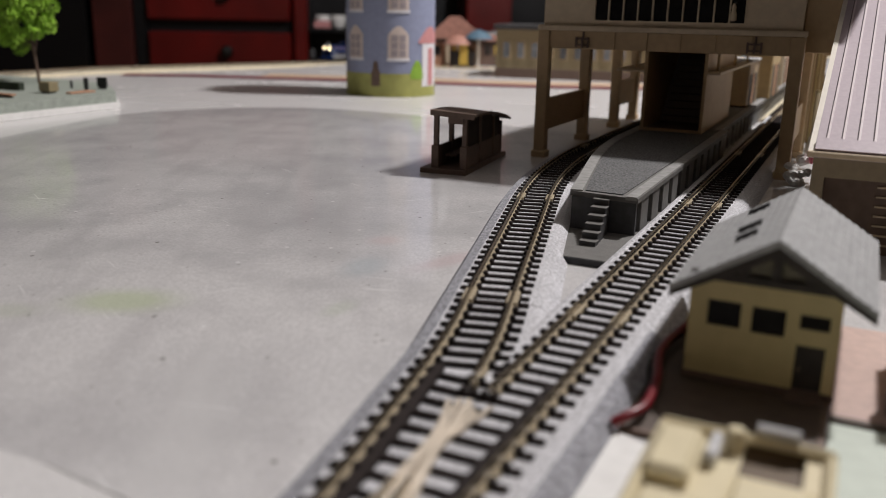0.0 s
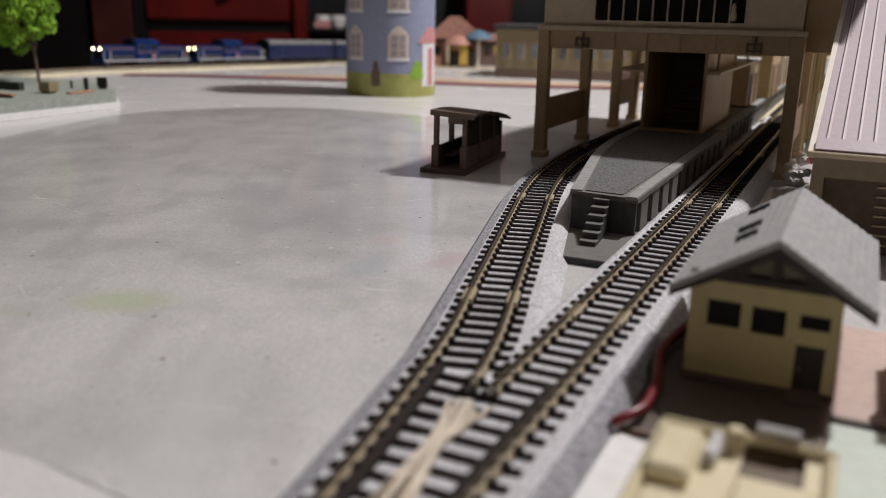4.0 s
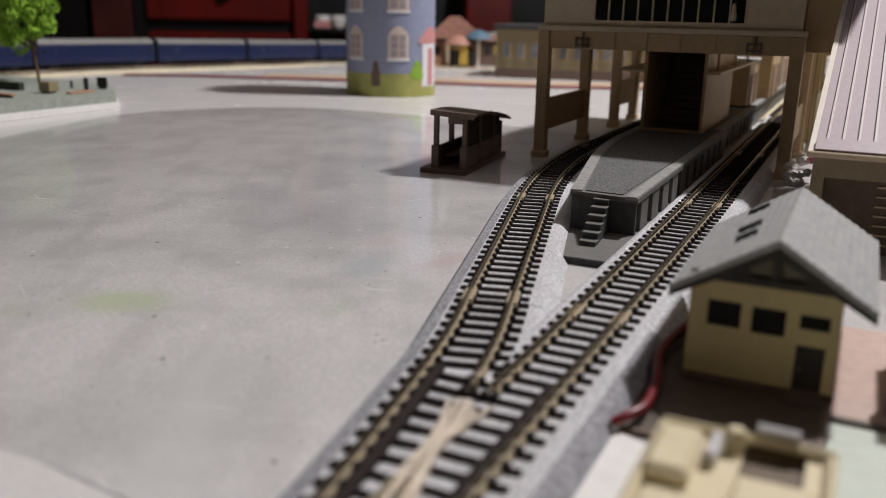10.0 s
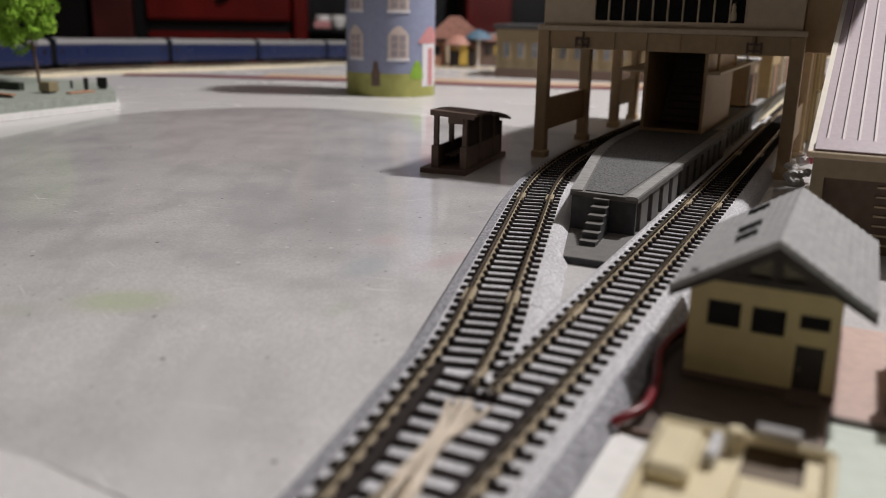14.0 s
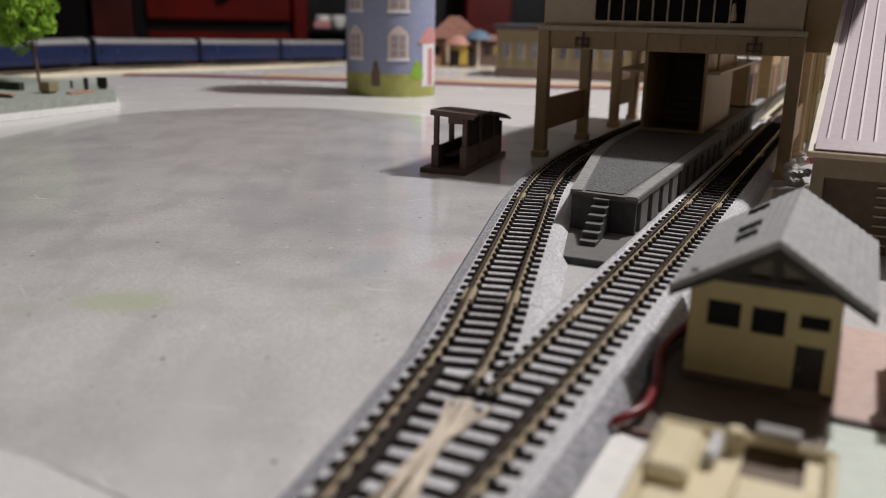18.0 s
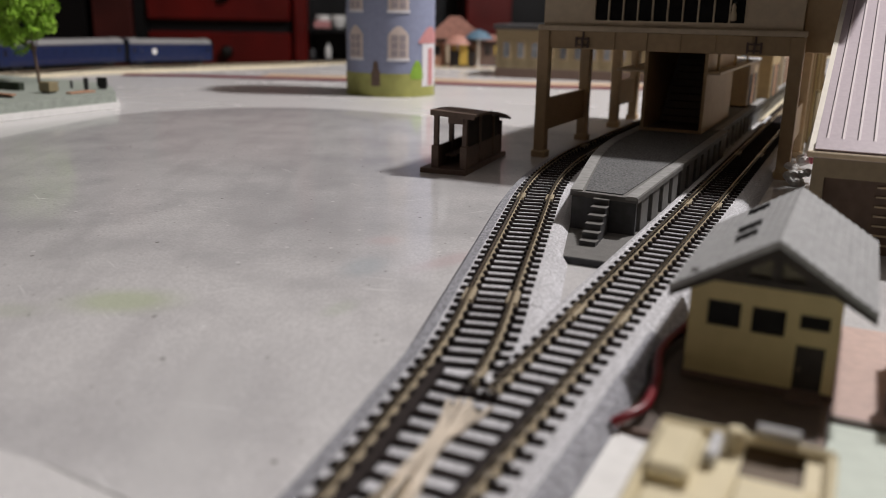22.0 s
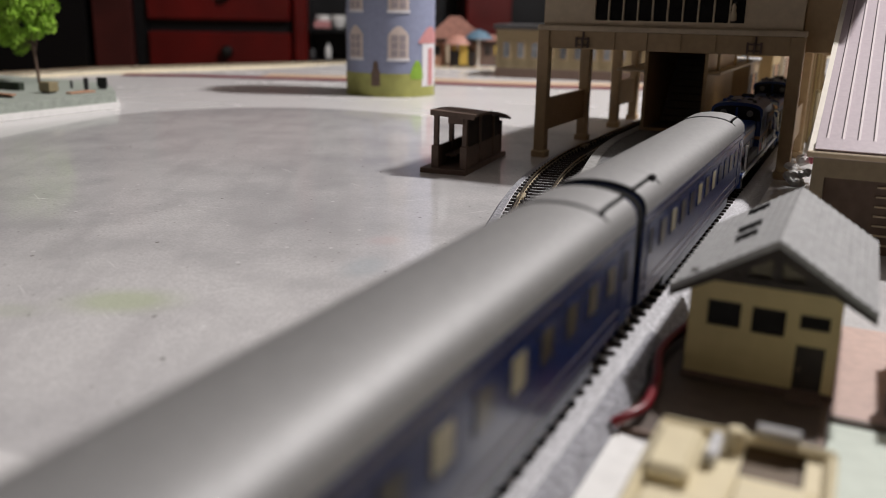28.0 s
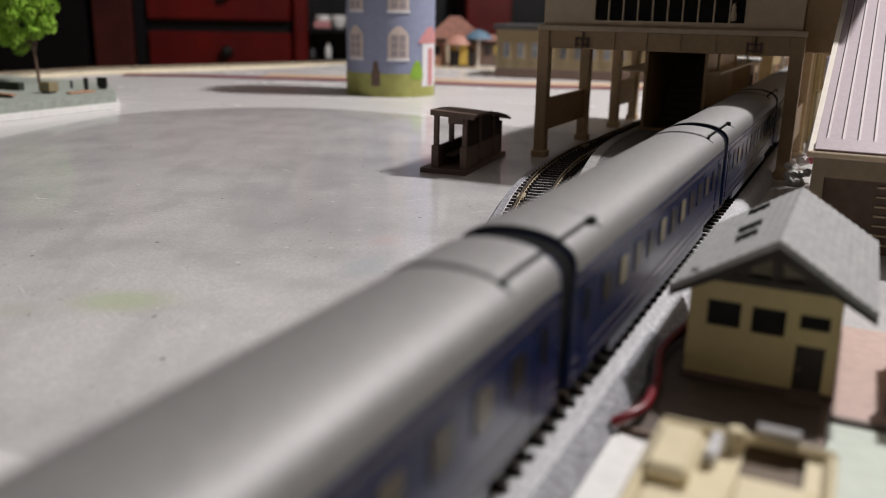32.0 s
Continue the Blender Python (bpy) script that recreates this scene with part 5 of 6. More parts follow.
def far_corner():
    """Things at the far end of the table, seen past the tin."""
    w = empty("dotted_edging", pose(-0.412, 0.955, 0, 0, 0, 22))
    part("strip", box(-0.06, 0.085, 0, 0.004, 0.0, 0.0012, 0.0003), M_FARBED, w)
    for i in range(30):
        part("stud", box(-0.058 + i * 0.0047, -0.0556 + i * 0.0047, 0.0004, 0.0034, 0.0012, 0.0026, 0.0003), M_TERRA if i % 3 == 0 else M_CREAMWALL, w)
    tagged(w, "low cream edging strip dotted with small studs", "edging")
    S = 0.86

    def Z(z):
        return 0.0658 - (0.0658 - z) * S
    h = empty("market_house", pose(-0.437, 1.002, 0, 0, 0, 25))
    part("wall", box(-0.026, 0.039, 0.0, 0.043, 0, Z(0.022), 0.0005), M_TERRA, h)
    for x in (-0.0043, 0.0344):
        part("arch_post", box(x, x + 0.0043, -0.0052, 0.0, 0, Z(0.029), 0.0005), M_BEIGELIGHT, h)
    for k, x in enumerate((-0.020, 0.004, 0.018)):
        part("window", box(x, x + 0.009, -0.0006, 0.0004, Z(0.004), Z(0.018), 0.0002), M_DARKWOOD if k != 1 else MATS["yellow_board"], h)
    part("roof", prism([(-0.030, Z(0.029)), (0.047, Z(0.029)), (0.013, Z(0.060)), (0.0, Z(0.060))], -0.0086, 0.047, "y"), MATS["salmon_roof"], h, "salmon pink hipped roof")
    part("upper_wall", box(-0.024, 0.037, 0.002, 0.043, Z(0.022), Z(0.029)), M_BROWN, h)
    part("side_wing", box(0.039, 0.104, 0.014, 0.036, 0, Z(0.026), 0.0008), M_BROWN, h, "brown side wing")
    part("wing_roof", prism([(0.035, Z(0.026)), (0.108, Z(0.026)), (0.092, Z(0.034)), (0.050, Z(0.034))], 0.010, 0.040, "y"), MATS["salmon_roof"], h)
    for k, x in enumerate((0.045, 0.058, 0.072, 0.086)):
        part("wing_opening", box(x, x + 0.0086, 0.0128, 0.0144, Z(0.006), Z(0.020)), MATS["yellow_board"] if k == 1 else M_DARKWOOD, h)
    tagged(h, "toy market house with salmon pink roof", "house")
    for x, y, m, lab, hh in ((-0.391, 0.989, MATS["teal_cloth"], "round teal blue parasol over a stall", Z(0.037)), (-0.4127, 0.976, MATS["salmon_roof"], "round pink parasol over a stall", Z(0.029))):
        u = empty("parasol", pose(x, y, 0))
        part("pole", rod((0, 0, 0), (0, 0, hh), 0.0010), M_WHITE, u)
        part("canopy", lathe([(0.018, hh - 0.006), (0.0155, hh - 0.0026), (0.0086, hh + 0.0026), (0.0017, hh + 0.005)], 24), m, u, round_=True)
        tagged(u, lab, "parasol", group="stall parasols")
    k = empty("market_stall", pose(-0.405, 0.972, 0, 0, 0, 20))
    part("counter", box(-0.0155, 0.0155, 0, 0.012, 0, Z(0.013), 0.0005), M_DARKWOOD, k)
    part("front_board", box(-0.0034, 0.0070, -0.001, 0.0, 0.004, Z(0.024)), MATS["yellow_board"], k, "bright yellow board")
    tagged(k, "dark market stall with yellow board", "stall")


mat("salmon_roof", (0.42, 0.21, 0.16), 0.6, vary=0.2)
mat("teal_cloth", (0.09, 0.16, 0.22), 0.6, vary=0.15)
mat("yellow_board", (0.62, 0.42, 0.08), 0.5, vary=0.1)
far_corner()


def beside_station():
    """Small things between the station column and the pink roofed building."""
    def lumps(name, spots, m, label, cat):
        o = empty(name, pose(spots[0][0], spots[0][1], 0))
        for i, (x, y, z, r, sq) in enumerate(spots):
            bm = bmesh.new()
            bmesh.ops.create_icosphere(bm, subdivisions=3, radius=r)
            for v in bm.verts:
                k = 1 + 0.9 * noise.noise(v.co * 330 + Vector((i * 3.7, 0, 0))) + 0.35 * noise.noise(v.co * 900 + Vector((0, i, 0)))
                v.co = v.co * max(0.35, k)
                v.co.z *= sq
            b = part("lump", bm, m, o, round_=m is not M_WHITE)
            b.matrix_basis = pose(x - spots[0][0], y - spots[0][1], z)
        tagged(o, label, cat)
    lumps("crumpled_tissue", ((0.0232, 0.372, 0.0032, 0.0036, 0.8), (0.0210, 0.378, 0.0072, 0.0027, 0.5), (0.0250, 0.385, 0.0096, 0.0024, 1.1), (0.0262, 0.372, 0.0055, 0.0024, 0.7), (0.0300, 0.42, 0.0160, 0.0035, 1.2)), M_WHITE, "crumpled white tissue beside the column", "tissue")
    lumps("crumpled_tissue", ((0.0150, 0.398, 0.0016, 0.0022, 0.7), (0.0140, 0.412, 0.0018, 0.0022, 0.8)), M_WHITE, "small crumpled white scrap beside the track", "tissue")
    lumps("pink_bead", ((0.0285, 0.383, 0.0118, 0.0024, 1.4),), MATS["pink_plastic"], "small pink plastic bead beside a wall", "bead")
    for x, y, h in ((0.0170, 0.455, 0.0235), (0.0232, 0.475, 0.0300)):
        o = empty("cream_post", pose(x, y, 0))
        part("shaft", rod((0, 0, 0), (0, 0, h), 0.0012, 10), M_CREAM, o)
        part("cap", lathe([(0.0015, h), (0.0016, h + 0.0008), (0.0008, h + 0.0016)], 12), M_CREAM, o, round_=True)
        tagged(o, "slim cream plastic post beside the station", "post", group="cream posts")
    st = empty("side_staircase", pose(0.0150, 0.4800, 0))
    for k, (x0, x1) in enumerate(((0.0000, 0.0044), (0.0050, 0.0078), (0.0112, 0.0150))):
        part("wall_panel", box(x0, x1, 0.004 * k, 0.004 * k + 0.002, 0, 0.0520, 0.0003), MATS["golden_wall"], st, "tall golden wall panel")
        part("panel_rib", box(x0 + 0.0006, x0 + 0.0012, 0.004 * k - 0.0006, 0.004 * k, 0, 0.0520), M_CREAMWALL, st)
    part("landing", box(0.0, 0.0150, 0.011, 0.050, 0.0480, 0.0520, 0.0004), M_BEIGE, st)
    part("rear_wall", box(0.0, 0.0078, 0.048, 0.050, 0.0, 0.0480), MATS["golden_wall"], st)
    tagged(st, "tall golden yellow model staircase beside the station", "staircase")
    cone = part("paper_cone", lathe([(0.0036, 0.0), (0.0030, 0.012), (0.0018, 0.024), (0.0006, 0.030)], 20), M_WHITE, None, "", True)
    cone.matrix_basis = pose(0.0240, 0.462, 0.0, 0, 8, 0)
    tagged(cone, "white paper cone beside the station", "paper cone")
    s = empty("white_shed", pose(0.0325, 0.56, 0))
    part("wall", box(-0.004, 0.012, 0, 0.05, 0, 0.030, 0.0004), M_WHITE, s)
    part("roof", box(-0.005, 0.013, -0.001, 0.051, 0.030, 0.034, 0.0004), M_CABBLACK, s)
    part("sign_board", box(-0.004, 0.006, -0.0008, 0.0, 0.034, 0.042), MATS["teal_cloth"], s)
    tagged(s, "white shed with black roof beside the station", "shed")


mat("pink_plastic", (0.65, 0.12, 0.18), 0.35, vary=0.08)
beside_station()

# ---------------------------------------------------------------- the train
COACH_L, COACH_P, TAIL_L = 0.1420, 0.1485, 0.1220
LOCO_L, LOCO_P = 0.1210, 0.134
FRONT_T = (-2.0, 0.0, 3.0, 7.0, 14.0, 17.0, 21.0, 25.5, 32.0, 34.0)
FRONT_S = (-2.5020, -2.3020, -2.0050, -1.5865, -0.8405, -0.5420, -0.1410, 0.3180, 0.9716, 1.1727)


def front_at(t):
    """The place of the train's front on the line, its speed eased between the knots."""
    return sum(float(np.interp(t + d, FRONT_T, FRONT_S)) for d in (-0.6, -0.3, 0.0, 0.3, 0.6)) / 5



def bogie(parent, y, zr=RAIL_Z, wheel=0.0029, base=0.0155):
    b = part("bogie", box(-0.0072, 0.0072, -base / 2 - 0.003, base / 2 + 0.003, zr + 0.0022, zr + 0.0044, 0.0003), M_BLACK, parent)
    b.matrix_basis = pose(0, y, 0)
    for dy in (-base / 2, base / 2):
        bm = bmesh.new()
        for x in (-0.0049, 0.0049):
            add_rod(bm, (x - 0.0006, dy, zr + wheel), (x + 0.0006, dy, zr + wheel), wheel, 16)
        add_rod(bm, (-0.0049, dy, zr + wheel), (0.0049, dy, zr + wheel), 0.0006, 6)
        part("wheelset", bm, M_DARKGREY, b)
    for x in (-0.0075, 0.0075):
        bm = box(x - 0.0004, x + 0.0004, -base / 2 - 0.003, base / 2 + 0.003, zr + 0.002, zr + 0.0040, 0.0002)
        for dy in (-base / 2, base / 2):
            add_box(bm, x - 0.0007, x + 0.0007, dy - 0.0014, dy + 0.0014, zr + 0.0014, zr + 0.0042, 0.0002)
        part("side_frame", bm, M_BLACK, b)
    return b


# bluish grey that paints the pale ballast reflected low on the coach side
M_SKIRT = mat("skirt_reflection_grey", (0.17, 0.18, 0.21), 0.5, vary=0.2)


def coach(tail=False):
    c = empty("sleeping_coach")
    h, half = (TAIL_L if tail else COACH_L) / 2, 0.0097
    z0, z1 = 0.0112, 0.0292
    part("body", box(-half, half, -h, h, z0, z1, 0.0003), M_BLUE, c, "dark blue coach body")
    n = 40
    arc = []
    for i in range(n + 1):
        a = math.pi * i / n
        arc.append((-half * 0.998 * math.cos(a), z1 + 0.0058 * math.sin(a) ** 0.65))
    part("roof", prism(arc, -h + 0.0006, h - 0.0006, "y"), M_SILVER, c, "silver grey arched roof")
    # raised end covers and seam lines on the roof
    ends = [(-half * 1.0, z0)] + [(x * 0.985, z - 0.0003) for x, z in arc] + [(half, z0)]
    for s in (-1, 1):
        part("end_wall", prism(ends, *sorted((s * h, s * (h + 0.0005))), "y"), M_NAVYPANE, c, "dark navy coach end")
        part("roof_end", prism([(x * 1.004, z + 0.0001) for x, z in arc], *sorted((s * (h - 0.0006), s * h)), "y"), M_BLUE if s > 0 else M_SOOT, c, "dark roof rim")
        ye = s * (h - 0.0008)
        a0, a1 = 0.10, 0.745
        band = [(-half * math.cos(math.pi * (a0 + (a1 - a0) * i / 14)), z1 + 0.0002 + 0.0059 * math.sin(math.pi * (a0 + (a1 - a0) * i / 14)) ** 0.65) for i in range(15)]
        part("roof_end_cover", prism(band + [(x, z - 0.0006) for x, z in band[::-1]], *sorted((ye, ye - s * 0.0150)), "y"), M_SILVER, c, "", True)
        part("cover_gap", prism([(x, z + 0.00015) for x, z in arc[4:-6]] + [(x, z - 0.0005) for x, z in arc[4:-6][::-1]], *sorted((ye - s * 0.0150, ye - s * 0.0158)), "y"), M_DARKGREY, c)
        xe, ze = band[-1]
        part("cover_groove", box(xe - 0.0001, xe + 0.00035, *sorted((ye, ye - s * 0.0125)), ze - 0.0014, ze + 0.0001), M_SOOT, c)
        if s > 0:
            part("roof_step", box(xe + 0.0002, xe + 0.0008, *sorted((ye - s * 0.0140, ye - s * 0.0160)), ze - 0.0012, ze + 0.0003, 0.0002), M_SOOT, c)
        else:
            part("roof_step", box(xe - 0.0005, xe + 0.0010, *sorted((ye - s * 0.0124, ye - s * 0.0160)), ze - 0.0014, ze + 0.0003, 0.0003), M_SOOT, c, "black roof step")
        part("roof_step", box(-half * 0.86, -half * 0.70, *sorted((ye - s * 0.0120, ye - s * 0.0160)), z1 + 0.0024, z1 + 0.0042, 0.0003), M_SOOT, c)
        part("gangway", prism([(-0.0085, 0.0120)] + [(x * 0.97, z - 0.0006) for x, z in arc] + [(0.0085, 0.0120)], *sorted((s * (h + 0.0005), s * (h + 0.0033))), "y"), M_SOOT, c, "black gangway bellows")
        part("coupler", box(-0.0012, 0.0012, *sorted((s * (h - 0.006), s * (h + 0.0018))), 0.0098, 0.0110), M_BLACK, c)
    for side in (-1, 1):
        x = side * half
        for z, w in ((0.0150, 0.0003), (0.0274, 0.0003), (0.0126, 0.0003)):
            part("stripe", box(*sorted((x, x + side * 0.00012)), -h + 0.0004, h - 0.0004, z, z + w), M_FADEDGOLD, c, "thin faded gold stripe")
        n = 9 if tail else 11
        for i in range(n):
            y = -h + 0.0180 + i * (2 * h - 0.0342) / (n - 1)
            w = part("window", box(*sorted((x, x + side * 0.00015)), y - 0.0026, y + 0.0026, 0.0198, 0.0255), M_BLUE, c)
            part("pane", box(*sorted((x, x + side * 0.0002)), y - 0.0024, y + 0.0024, 0.0202, 0.0251), M_BLIND if side > 0 and i in (1, 4, 6) else (M_PANE if side > 0 else M_NAVYPANE), w)
        for y in (-h + 0.0065, h - 0.0065):
            d = part("door", box(*sorted((x, x + side * 0.00015)), y - 0.0028, y + 0.0028, 0.0118, 0.0272), M_BLUE, c)
            part("pane", box(*sorted((x, x + side * 0.0002)), y - 0.0014, y + 0.0014, 0.0202, 0.0255), M_DARKPANE, d)
        # right skirt carries the painted ballast reflection, left skirt is black
        part("skirt", box(*sorted((x - side * 0.0008, x - side * 0.0002)), -h * 0.66, h * 0.66, 0.0086, 0.0112), M_SKIRT if side > 0 else M_SOOT, c, "skirt strip, reflection grey on the right, black on the left")
    for y, w in ((-0.016, 0.022), (0.012, 0.018)):
        part("underfloor_box", box(-0.0075, 0.0075, y - w / 2, y + w / 2, 0.0082, 0.0111, 0.0004), M_SOOT, c)
    part("underframe", box(-0.0090, 0.0090, -h + 0.001, h - 0.001, 0.0102, 0.0112), M_BLACK, c)
    for y in (-h + 0.0235, h - 0.0235):
        bogie(c, y)
    if tail:
        part("tail_sign", box(-0.0028, 0.0028, -h - 0.0022, -h - 0.0016, 0.020, 0.0245, 0.0002), M_PALE, c, "pale tail sign")
        for x in (-0.0062, 0.0062):
            part("tail_light", rod((x, -h - 0.0006, 0.0142), (x, -h, 0.0142), 0.0007, 10), M_RED, c)
        part("side_emblem", rod((-half - 0.0003, h - 0.034, 0.0215), (-half, h - 0.034, 0.0215), 0.0034, 20), M_WHITE, c, "plain round white emblem")
    return tagged(c, "dark blue model sleeping coach with silver roof", "train coach", group="coaches of the train")


def hood_mesh(y0, y1, w, top):
    """A hood from y0 to its rounded end y1, with bevelled shoulders."""
    bm = bmesh.new()
    d = 1 if y1 > y0 else -1
    rings = []
    for y, k, drop in ((y0, 1.0, 0.0), (y1 - d * 0.0030, 1.0, 0.0), (y1 - d * 0.0012, 0.995, 0.0001), (y1 - d * 0.0004, 0.975, 0.0003), (y1, 0.94, 0.0008)):
        a, t = w * k, top - drop
        prof = ((-a, 0.0134), (a, 0.0134), (a, t - 0.0012), (a - 0.0004, t - 0.0004), (a - 0.0012, t), (-a + 0.0012, t), (-a + 0.0004, t - 0.0004), (-a, t - 0.0012))
        rings.append([bm.verts.new((x, y, z)) for x, z in prof])
    for p, q in zip(rings, rings[1:]):
        for i in range(8):
            bm.faces.new((p[i], p[(i + 1) % 8], q[(i + 1) % 8], q[i]))
    bm.faces.new(rings[0])
    bm.faces.new(rings[-1][::-1])
    bmesh.ops.recalc_face_normals(bm, faces=bm.faces)
    return bm


def loco():
    e = empty("diesel_locomotive")
    h = LOCO_L / 2
    part("deck", box(-0.0096, 0.0096, -h, h, 0.0118, 0.0134, 0.0002), M_LOCOBLUE, e)
    for s in (-1, 1):
        part("sill_stripe", box(*sorted((s * 0.0096, s * 0.0098)), -h + 0.001, h - 0.001, 0.0119, 0.0131), M_PALE, e, "pale sill stripe")
        part("tread_plate", box(*sorted((s * 0.0072, s * 0.0094)), -h + 0.004, h - 0.004, 0.0134, 0.0137), M_DARKGREY, e)
        part("side_box", box(*sorted((s * 0.0068, s * 0.0092)), 0.020, 0.050, 0.0137, 0.0172, 0.0003), M_DARKGREY, e)
        part("side_box", box(*sorted((s * 0.0068, s * 0.0092)), -0.044, -0.012, 0.0137, 0.0172, 0.0003), M_DARKGREY, e)
    HT, HW = 0.0275, 0.0075
    for s in (-1, 1):
        ya, yb = (-0.0545, -0.0120) if s < 0 else (0.0150, 0.0590)
        hood = part("hood", hood_mesh(*((ya, yb) if s > 0 else (yb, ya)), HW, HT), M_LOCOBLUE, e, "blue engine hood")
        for sx in (-1, 1):
            part("hood_stripe", box(*sorted((sx * HW, sx * (HW + 0.00015))), ya + (0.0003 if s > 0 else 0.0030), yb - (0.0030 if s > 0 else 0.0003), HT - 0.0034, HT - 0.0024), M_COPPER, hood, "copper stripe")
            for k in range(4):
                y = ya + 0.004 + k * 0.0080
                part("grille", box(*sorted((sx * HW, sx * (HW + 0.0002))), y, y + 0.006, 0.0150, 0.0215), M_BLUE, hood)
        ye = -0.0545 if s < 0 else 0.0590
        part("hood_stripe", box(-HW + 0.0004, HW - 0.0004, *sorted((ye, ye + s * 0.00015)), HT - 0.0040, HT - 0.0026), M_COPPER, hood)
        for hx, hy in ((-0.0026, 0.0455), (0.0024, 0.0462), (0.0, 0.0235)):
            part("hood_hatch", box(hx - 0.0013, hx + 0.0013, *sorted((s * (hy - 0.0016) + (s > 0) * 0.006, s * (hy + 0.0016) + (s > 0) * 0.006)), HT, HT + 0.0005, 0.0001), M_BLUE, hood)
        for hx in (-0.0045, 0.0045):
            part("lift_eye", rod((hx, s * 0.0505, HT - 0.0001), (hx, s * 0.0505, HT + 0.0006), 0.0005, 6), M_BLACK, hood)
        part("chimney", lathe([(0.0009, HT), (0.0010, HT + 0.0012), (0.0005, HT + 0.0014)], 12), M_BLACK, hood, round_=True).matrix_basis = pose(0, s * 0.034, 0)
        part("radiator_grille", box(-0.0040, 0.0040, *sorted((ye, ye + s * 0.0002)), 0.0150, 0.0210), M_DARKPANE, hood)
        part("name_plate", box(-0.0024, 0.0026, *sorted((ye, ye + s * 0.0003)), HT - 0.0041, HT - 0.0026), M_BEIGELIGHT, hood, "plain cream name plate")
        for x in (-0.0046, 0.0046):
            part("headlight_rim", rod((x, ye, HT - 0.0034), (x, ye + s * 0.0008, HT - 0.0034), 0.0014, 14), M_COPPER, hood)
            part("headlight", rod((x, ye + s * 0.0007, HT - 0.0034), (x, ye + s * 0.0012, HT - 0.0034), 0.00115, 14), M_LIGHT if s > 0 else M_LENS, hood, "round headlight")
        part("buffer_beam", box(-0.0094, 0.0094, *sorted((s * (h - 0.0006), s * (h + 0.0004))), 0.0085, 0.0120, 0.0002), M_LOCOBLUE, e)
        part("coupler", box(-0.0011, 0.0011, *sorted((s * h, s * (h + 0.0066))), 0.0094, 0.0108), M_BLACK, e)
        for x in (-1, 1):
            yr = s * (h - 0.0022)
            rail = [Vector(v) for v in ((x * 0.0090, yr, 0.0112), (x * 0.0080, yr, 0.0222), (x * 0.0074, yr, 0.0229), (x * 0.0036, yr, 0.0229), (x * 0.0030, yr, 0.0222), (x * 0.0030, yr, 0.0125))]
            part("handrail", tube(rail, 0.0003, 6), M_WHITE, e, "white end handrail")
            part("handrail", tube([Vector((x * 0.0093, s * (h - 0.0098), 0.0128)), Vector((x * 0.0093, s * (h - 0.0098), 0.0224))], 0.0004, 6), M_WHITE, e, "white hand post")
            part("step", box(*sorted((x * 0.0070, x * 0.0092)), *sorted((s * (h - 0.008), s * (h - 0.0035))), 0.0078, 0.0118), M_DARKGREY, e)
    CL, CY = 0.0150, 0.0012
    cab = part("cab", box(-0.0094, 0.0094, -CL, CL, 0.0134, 0.0292, 0.0003), M_LOCOBLUE, e, "blue centre cab")
    n = 12
    arc = [(-0.0099 * math.cos(math.pi * i / n), 0.0291 + 0.0050 * math.sin(math.pi * i / n) ** 0.45) for i in range(n + 1)]
    roof = part("cab_roof", prism(arc, -CL - 0.0012, CL + 0.0012, "y"), M_LOCOBLUE, e, "blue arched cab roof")
    for o in (cab, roof):
        o.matrix_basis = pose(0, CY, 0)
    for x, y, w in ((0.0005, 0.0100, 0.0013), (0.0030, -0.0020, 0.0014), (-0.0020, -0.0105, 0.0013), (-0.0058, 0.0080, 0.0010), (0.0055, -0.0090, 0.0008), (-0.0052, -0.0010, 0.0012), (-0.0060, -0.0075, 0.0010), (-0.0015, 0.0045, 0.0009)):
        part("roof_vent", lathe([(w, 0.0328), (w * 0.95, 0.0343), (w * 0.5, 0.0346)], 14), M_BLACK if x > 0.001 or y < -0.009 else M_LOCOBLUE, roof, round_=True).matrix_basis = pose(x, y, 0)
    part("exhaust_box", box(-0.0020, 0.0030, 0.0095, 0.0128, 0.0335, 0.0353, 0.0004), M_BLACK, roof)
    part("roof_horn", rod((0.0052, 0.0055, 0.0334), (0.0052, 0.0105, 0.0337), 0.0006, 8), M_PLATFORM, roof, "small grey horn")
    part("roof_horn", rod((-0.0048, -0.0105, 0.0336), (-0.0048, -0.0060, 0.0338), 0.0005, 8), M_DARKGREY, roof)
    for k in (-1, 1):
        part("rain_strip", box(*sorted((k * 0.0084, k * 0.0088)), -0.0158, 0.0158, 0.0308, 0.0318), M_BLUE, roof)
    part("roof_hatch", box(-0.0045, 0.0000, -0.0070, 0.0040, 0.0332, 0.0345, 0.0003), M_LOCOBLUE, roof)
    glaz = [(x * 0.90, 0.0291 + (z - 0.0291) * 0.74) for x, z in arc]
    for s in (-1, 1):
        # windows widened over the whole end, so the dark pane also paints its shade
        w = part("end_window", prism([(-0.0090, 0.0272)] + glaz + [(0.0090, 0.0272)], *sorted((s * (CL + 0.0012), s * (CL + 0.00135))), "y"), M_DARKPANE, cab, "dark cab end windows merged with the end's shade")
        part("window_bar", box(-0.0004, 0.0004, *sorted((s * (CL + 0.00135), s * (CL + 0.0016))), 0.0277, 0.0322), M_LOCOBLUE, w)
        for x in (-0.0050, 0.0050):
            ring = part("wiper_ring", lathe([(0.0008, 0), (0.0013, 0.0001), (0.0011, 0.0003)], 14), M_PLATFORM, w)
            ring.matrix_basis = pose(x, s * (CL + 0.0014), 0.0299, -90 * s, 0, 0)
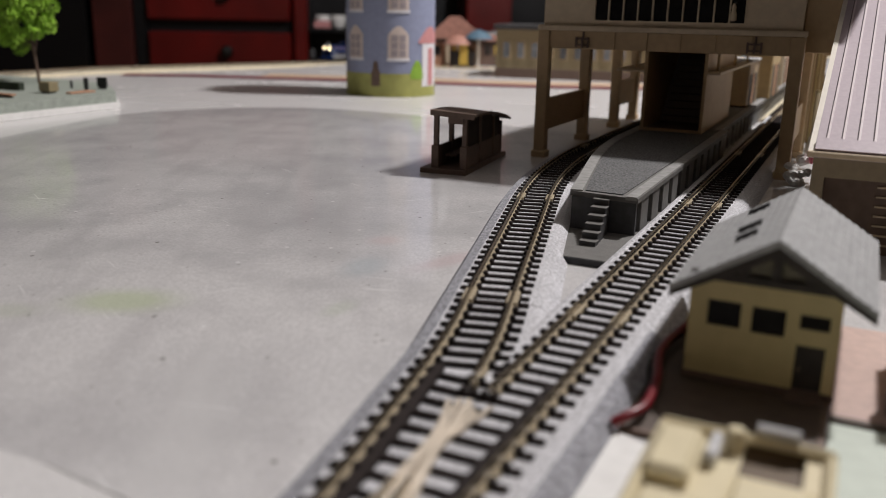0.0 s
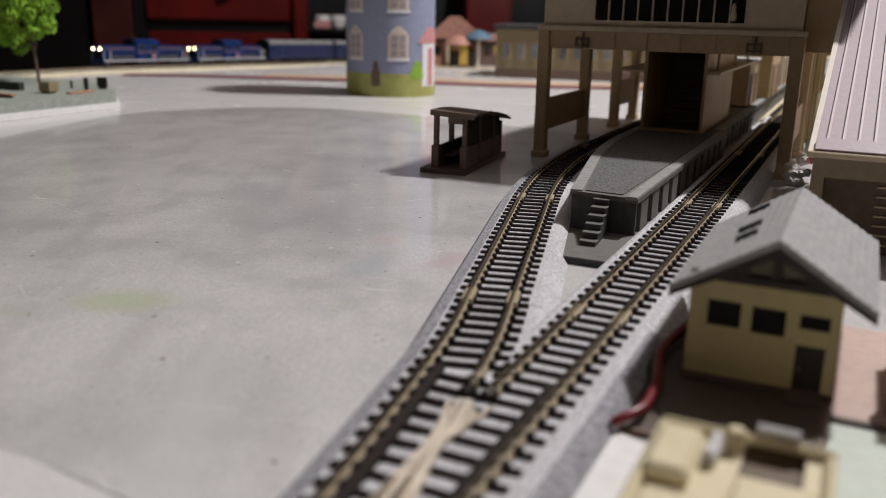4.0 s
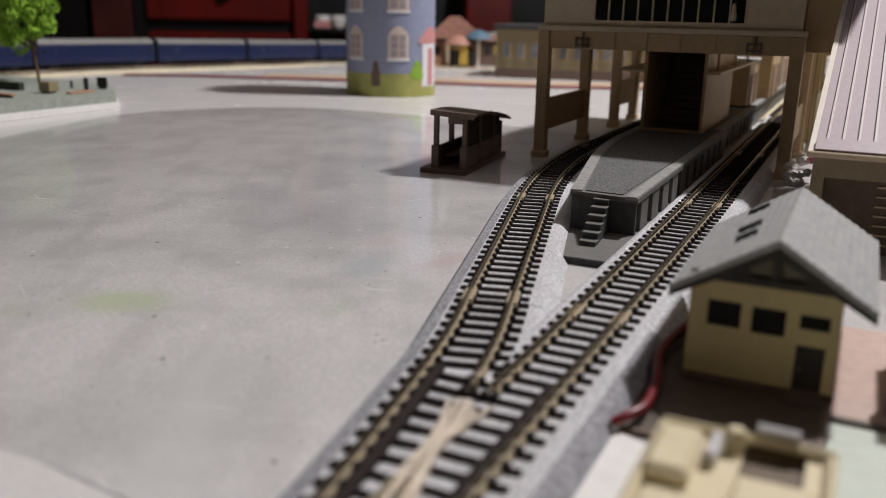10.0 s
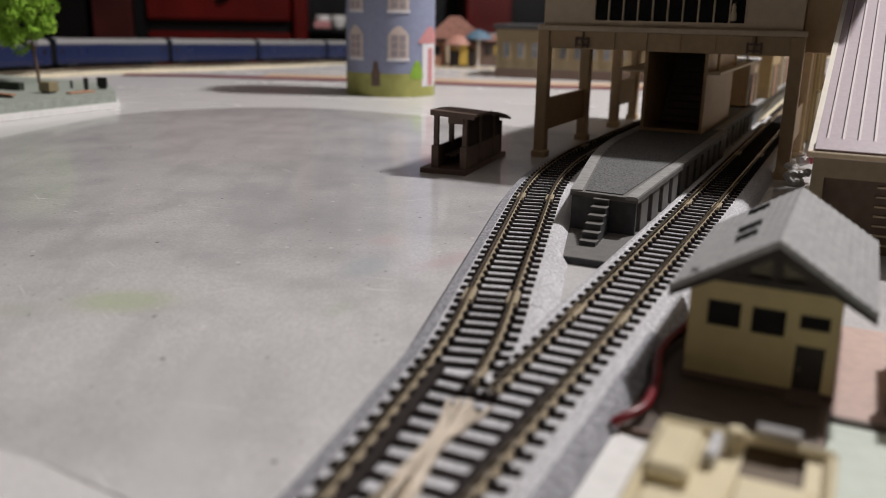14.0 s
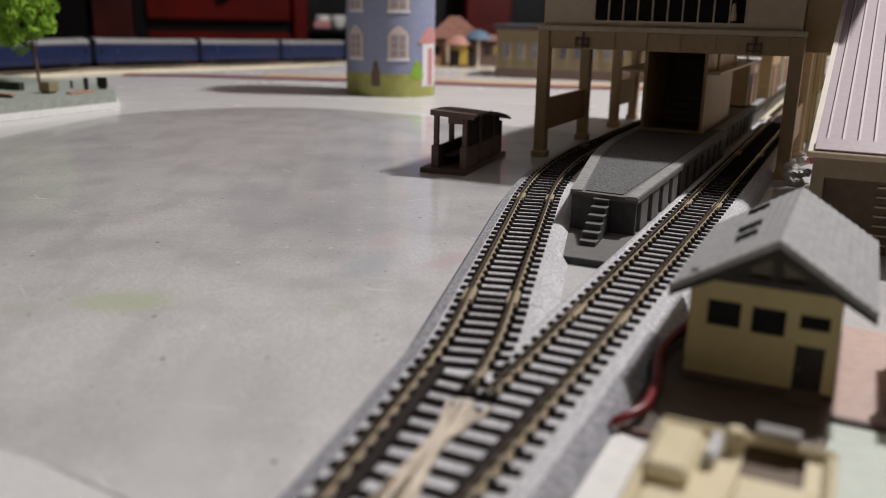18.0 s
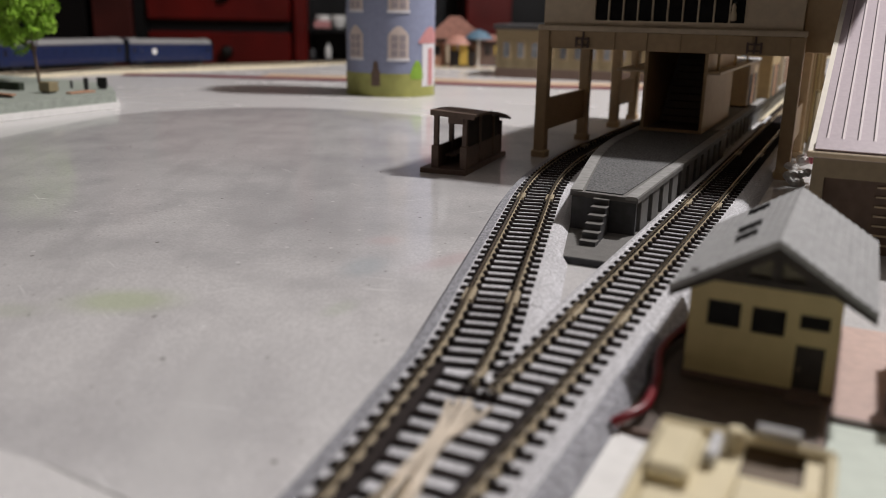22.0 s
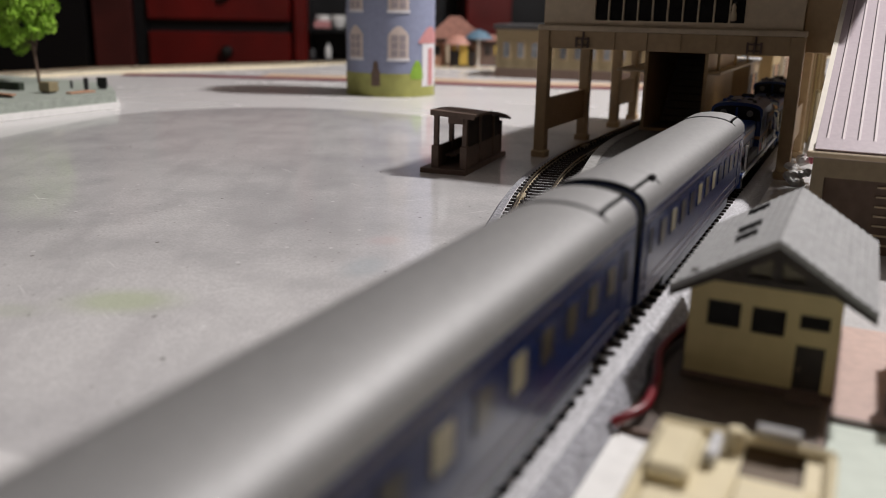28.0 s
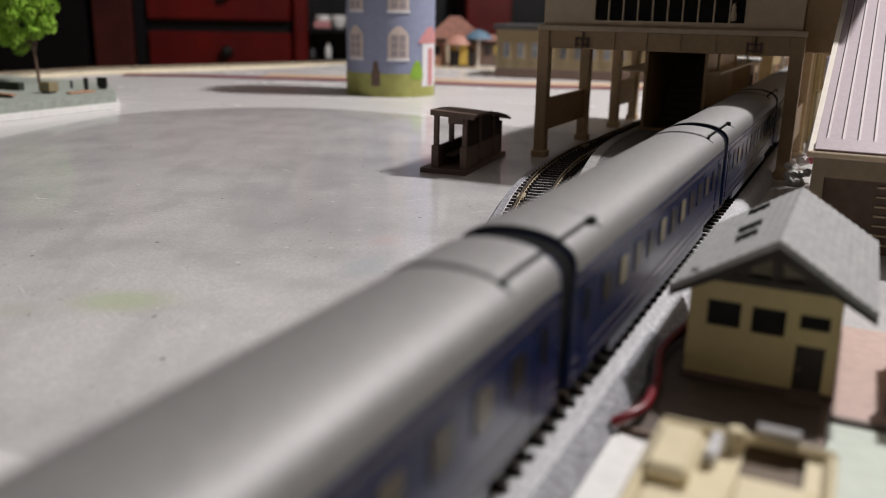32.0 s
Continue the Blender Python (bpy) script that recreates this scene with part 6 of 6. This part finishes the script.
    for s in (-1, 1):
        for sx in (-1, 1):
            for y in (-0.0080, 0.0080):
                pw = part("side_window", box(*sorted((sx * 0.0094, sx * 0.00955)), y - 0.0034, y + 0.0034, 0.0230, 0.0284), M_PLATFORM, cab) if s > 0 else None
                if pw:
                    part("pane", box(*sorted((sx * 0.0094, sx * 0.00962)), y - 0.0030, y + 0.0030, 0.0234, 0.0280), M_DARKPANE, pw)
            if s > 0:
                part("cab_stripe", box(*sorted((sx * 0.0094, sx * 0.00955)), -CL + 0.0003, CL - 0.0003, 0.0203, 0.0211), M_COPPER, cab, "copper stripe")
                part("door", box(*sorted((sx * 0.0094, sx * 0.00955)), -0.0026, 0.0026, 0.0140, 0.0198), M_BLUE, cab)
        part("cab_stripe", box(-0.0094, -0.0070, *sorted((s * CL, s * (CL + 0.00015))), 0.0200, 0.0212), M_COPPER, cab)
        part("cab_stripe", box(0.0070, 0.0094, *sorted((s * CL, s * (CL + 0.00015))), 0.0200, 0.0212), M_COPPER, cab)
    for sx in (-1, 1):
        part("emblem", box(*sorted((sx * 0.0094, sx * 0.00957)), -0.011, -0.0065, 0.0150, 0.0180), M_TINPINK, cab, "plain pink emblem")
    part("fuel_tank", box(-0.0080, 0.0080, -0.014, 0.014, 0.0082, 0.0118, 0.0006), M_DARKGREY, e)
    for y in (-0.043, 0.043):
        bogie(e, y)
    bogie(e, 0.0, base=0.012)
    return tagged(e, "blue model diesel locomotive with gold stripes", "locomotive", group="locomotives of the train")


N_COACH = 12
TRAIN = []
l1 = loco()
TRAIN.append((l1, LOCO_P / 2, 0.043))
TRAIN.append((copy_thing(l1, Matrix()), LOCO_P * 1.5, 0.043))
c1 = coach()
REAR = LOCO_P * 2 - 0.0025
TRAIN.append((c1, REAR + COACH_P / 2, 0.047))
for i in range(1, N_COACH - 1):
    TRAIN.append((copy_thing(c1, Matrix()), REAR + COACH_P * (i + 0.5), 0.047))
TRAIN.append((coach(True), REAR + COACH_P * (N_COACH - 1) + 0.0033 + TAIL_L / 2, 0.040))


def motions():
    """Run every vehicle along the line at an even speed."""
    for ob, back, half in TRAIN:
        rows = []
        for k in range(129):
            t = 0.25 * k
            s = front_at(t) - back
            a, b = on_line(s - half), on_line(s + half)
            c = (a + b) / 2
            rise = math.degrees(math.atan2(b.z - a.z, math.hypot(b.x - a.x, b.y - a.y)))
            rows.append((t, pose(c.x, c.y, c.z, 0, 0, math.degrees(math.atan2(b.y - a.y, b.x - a.x)) - 90) @ pose(0, 0, 0, rise)))
        walk(ob, rows)


motions()
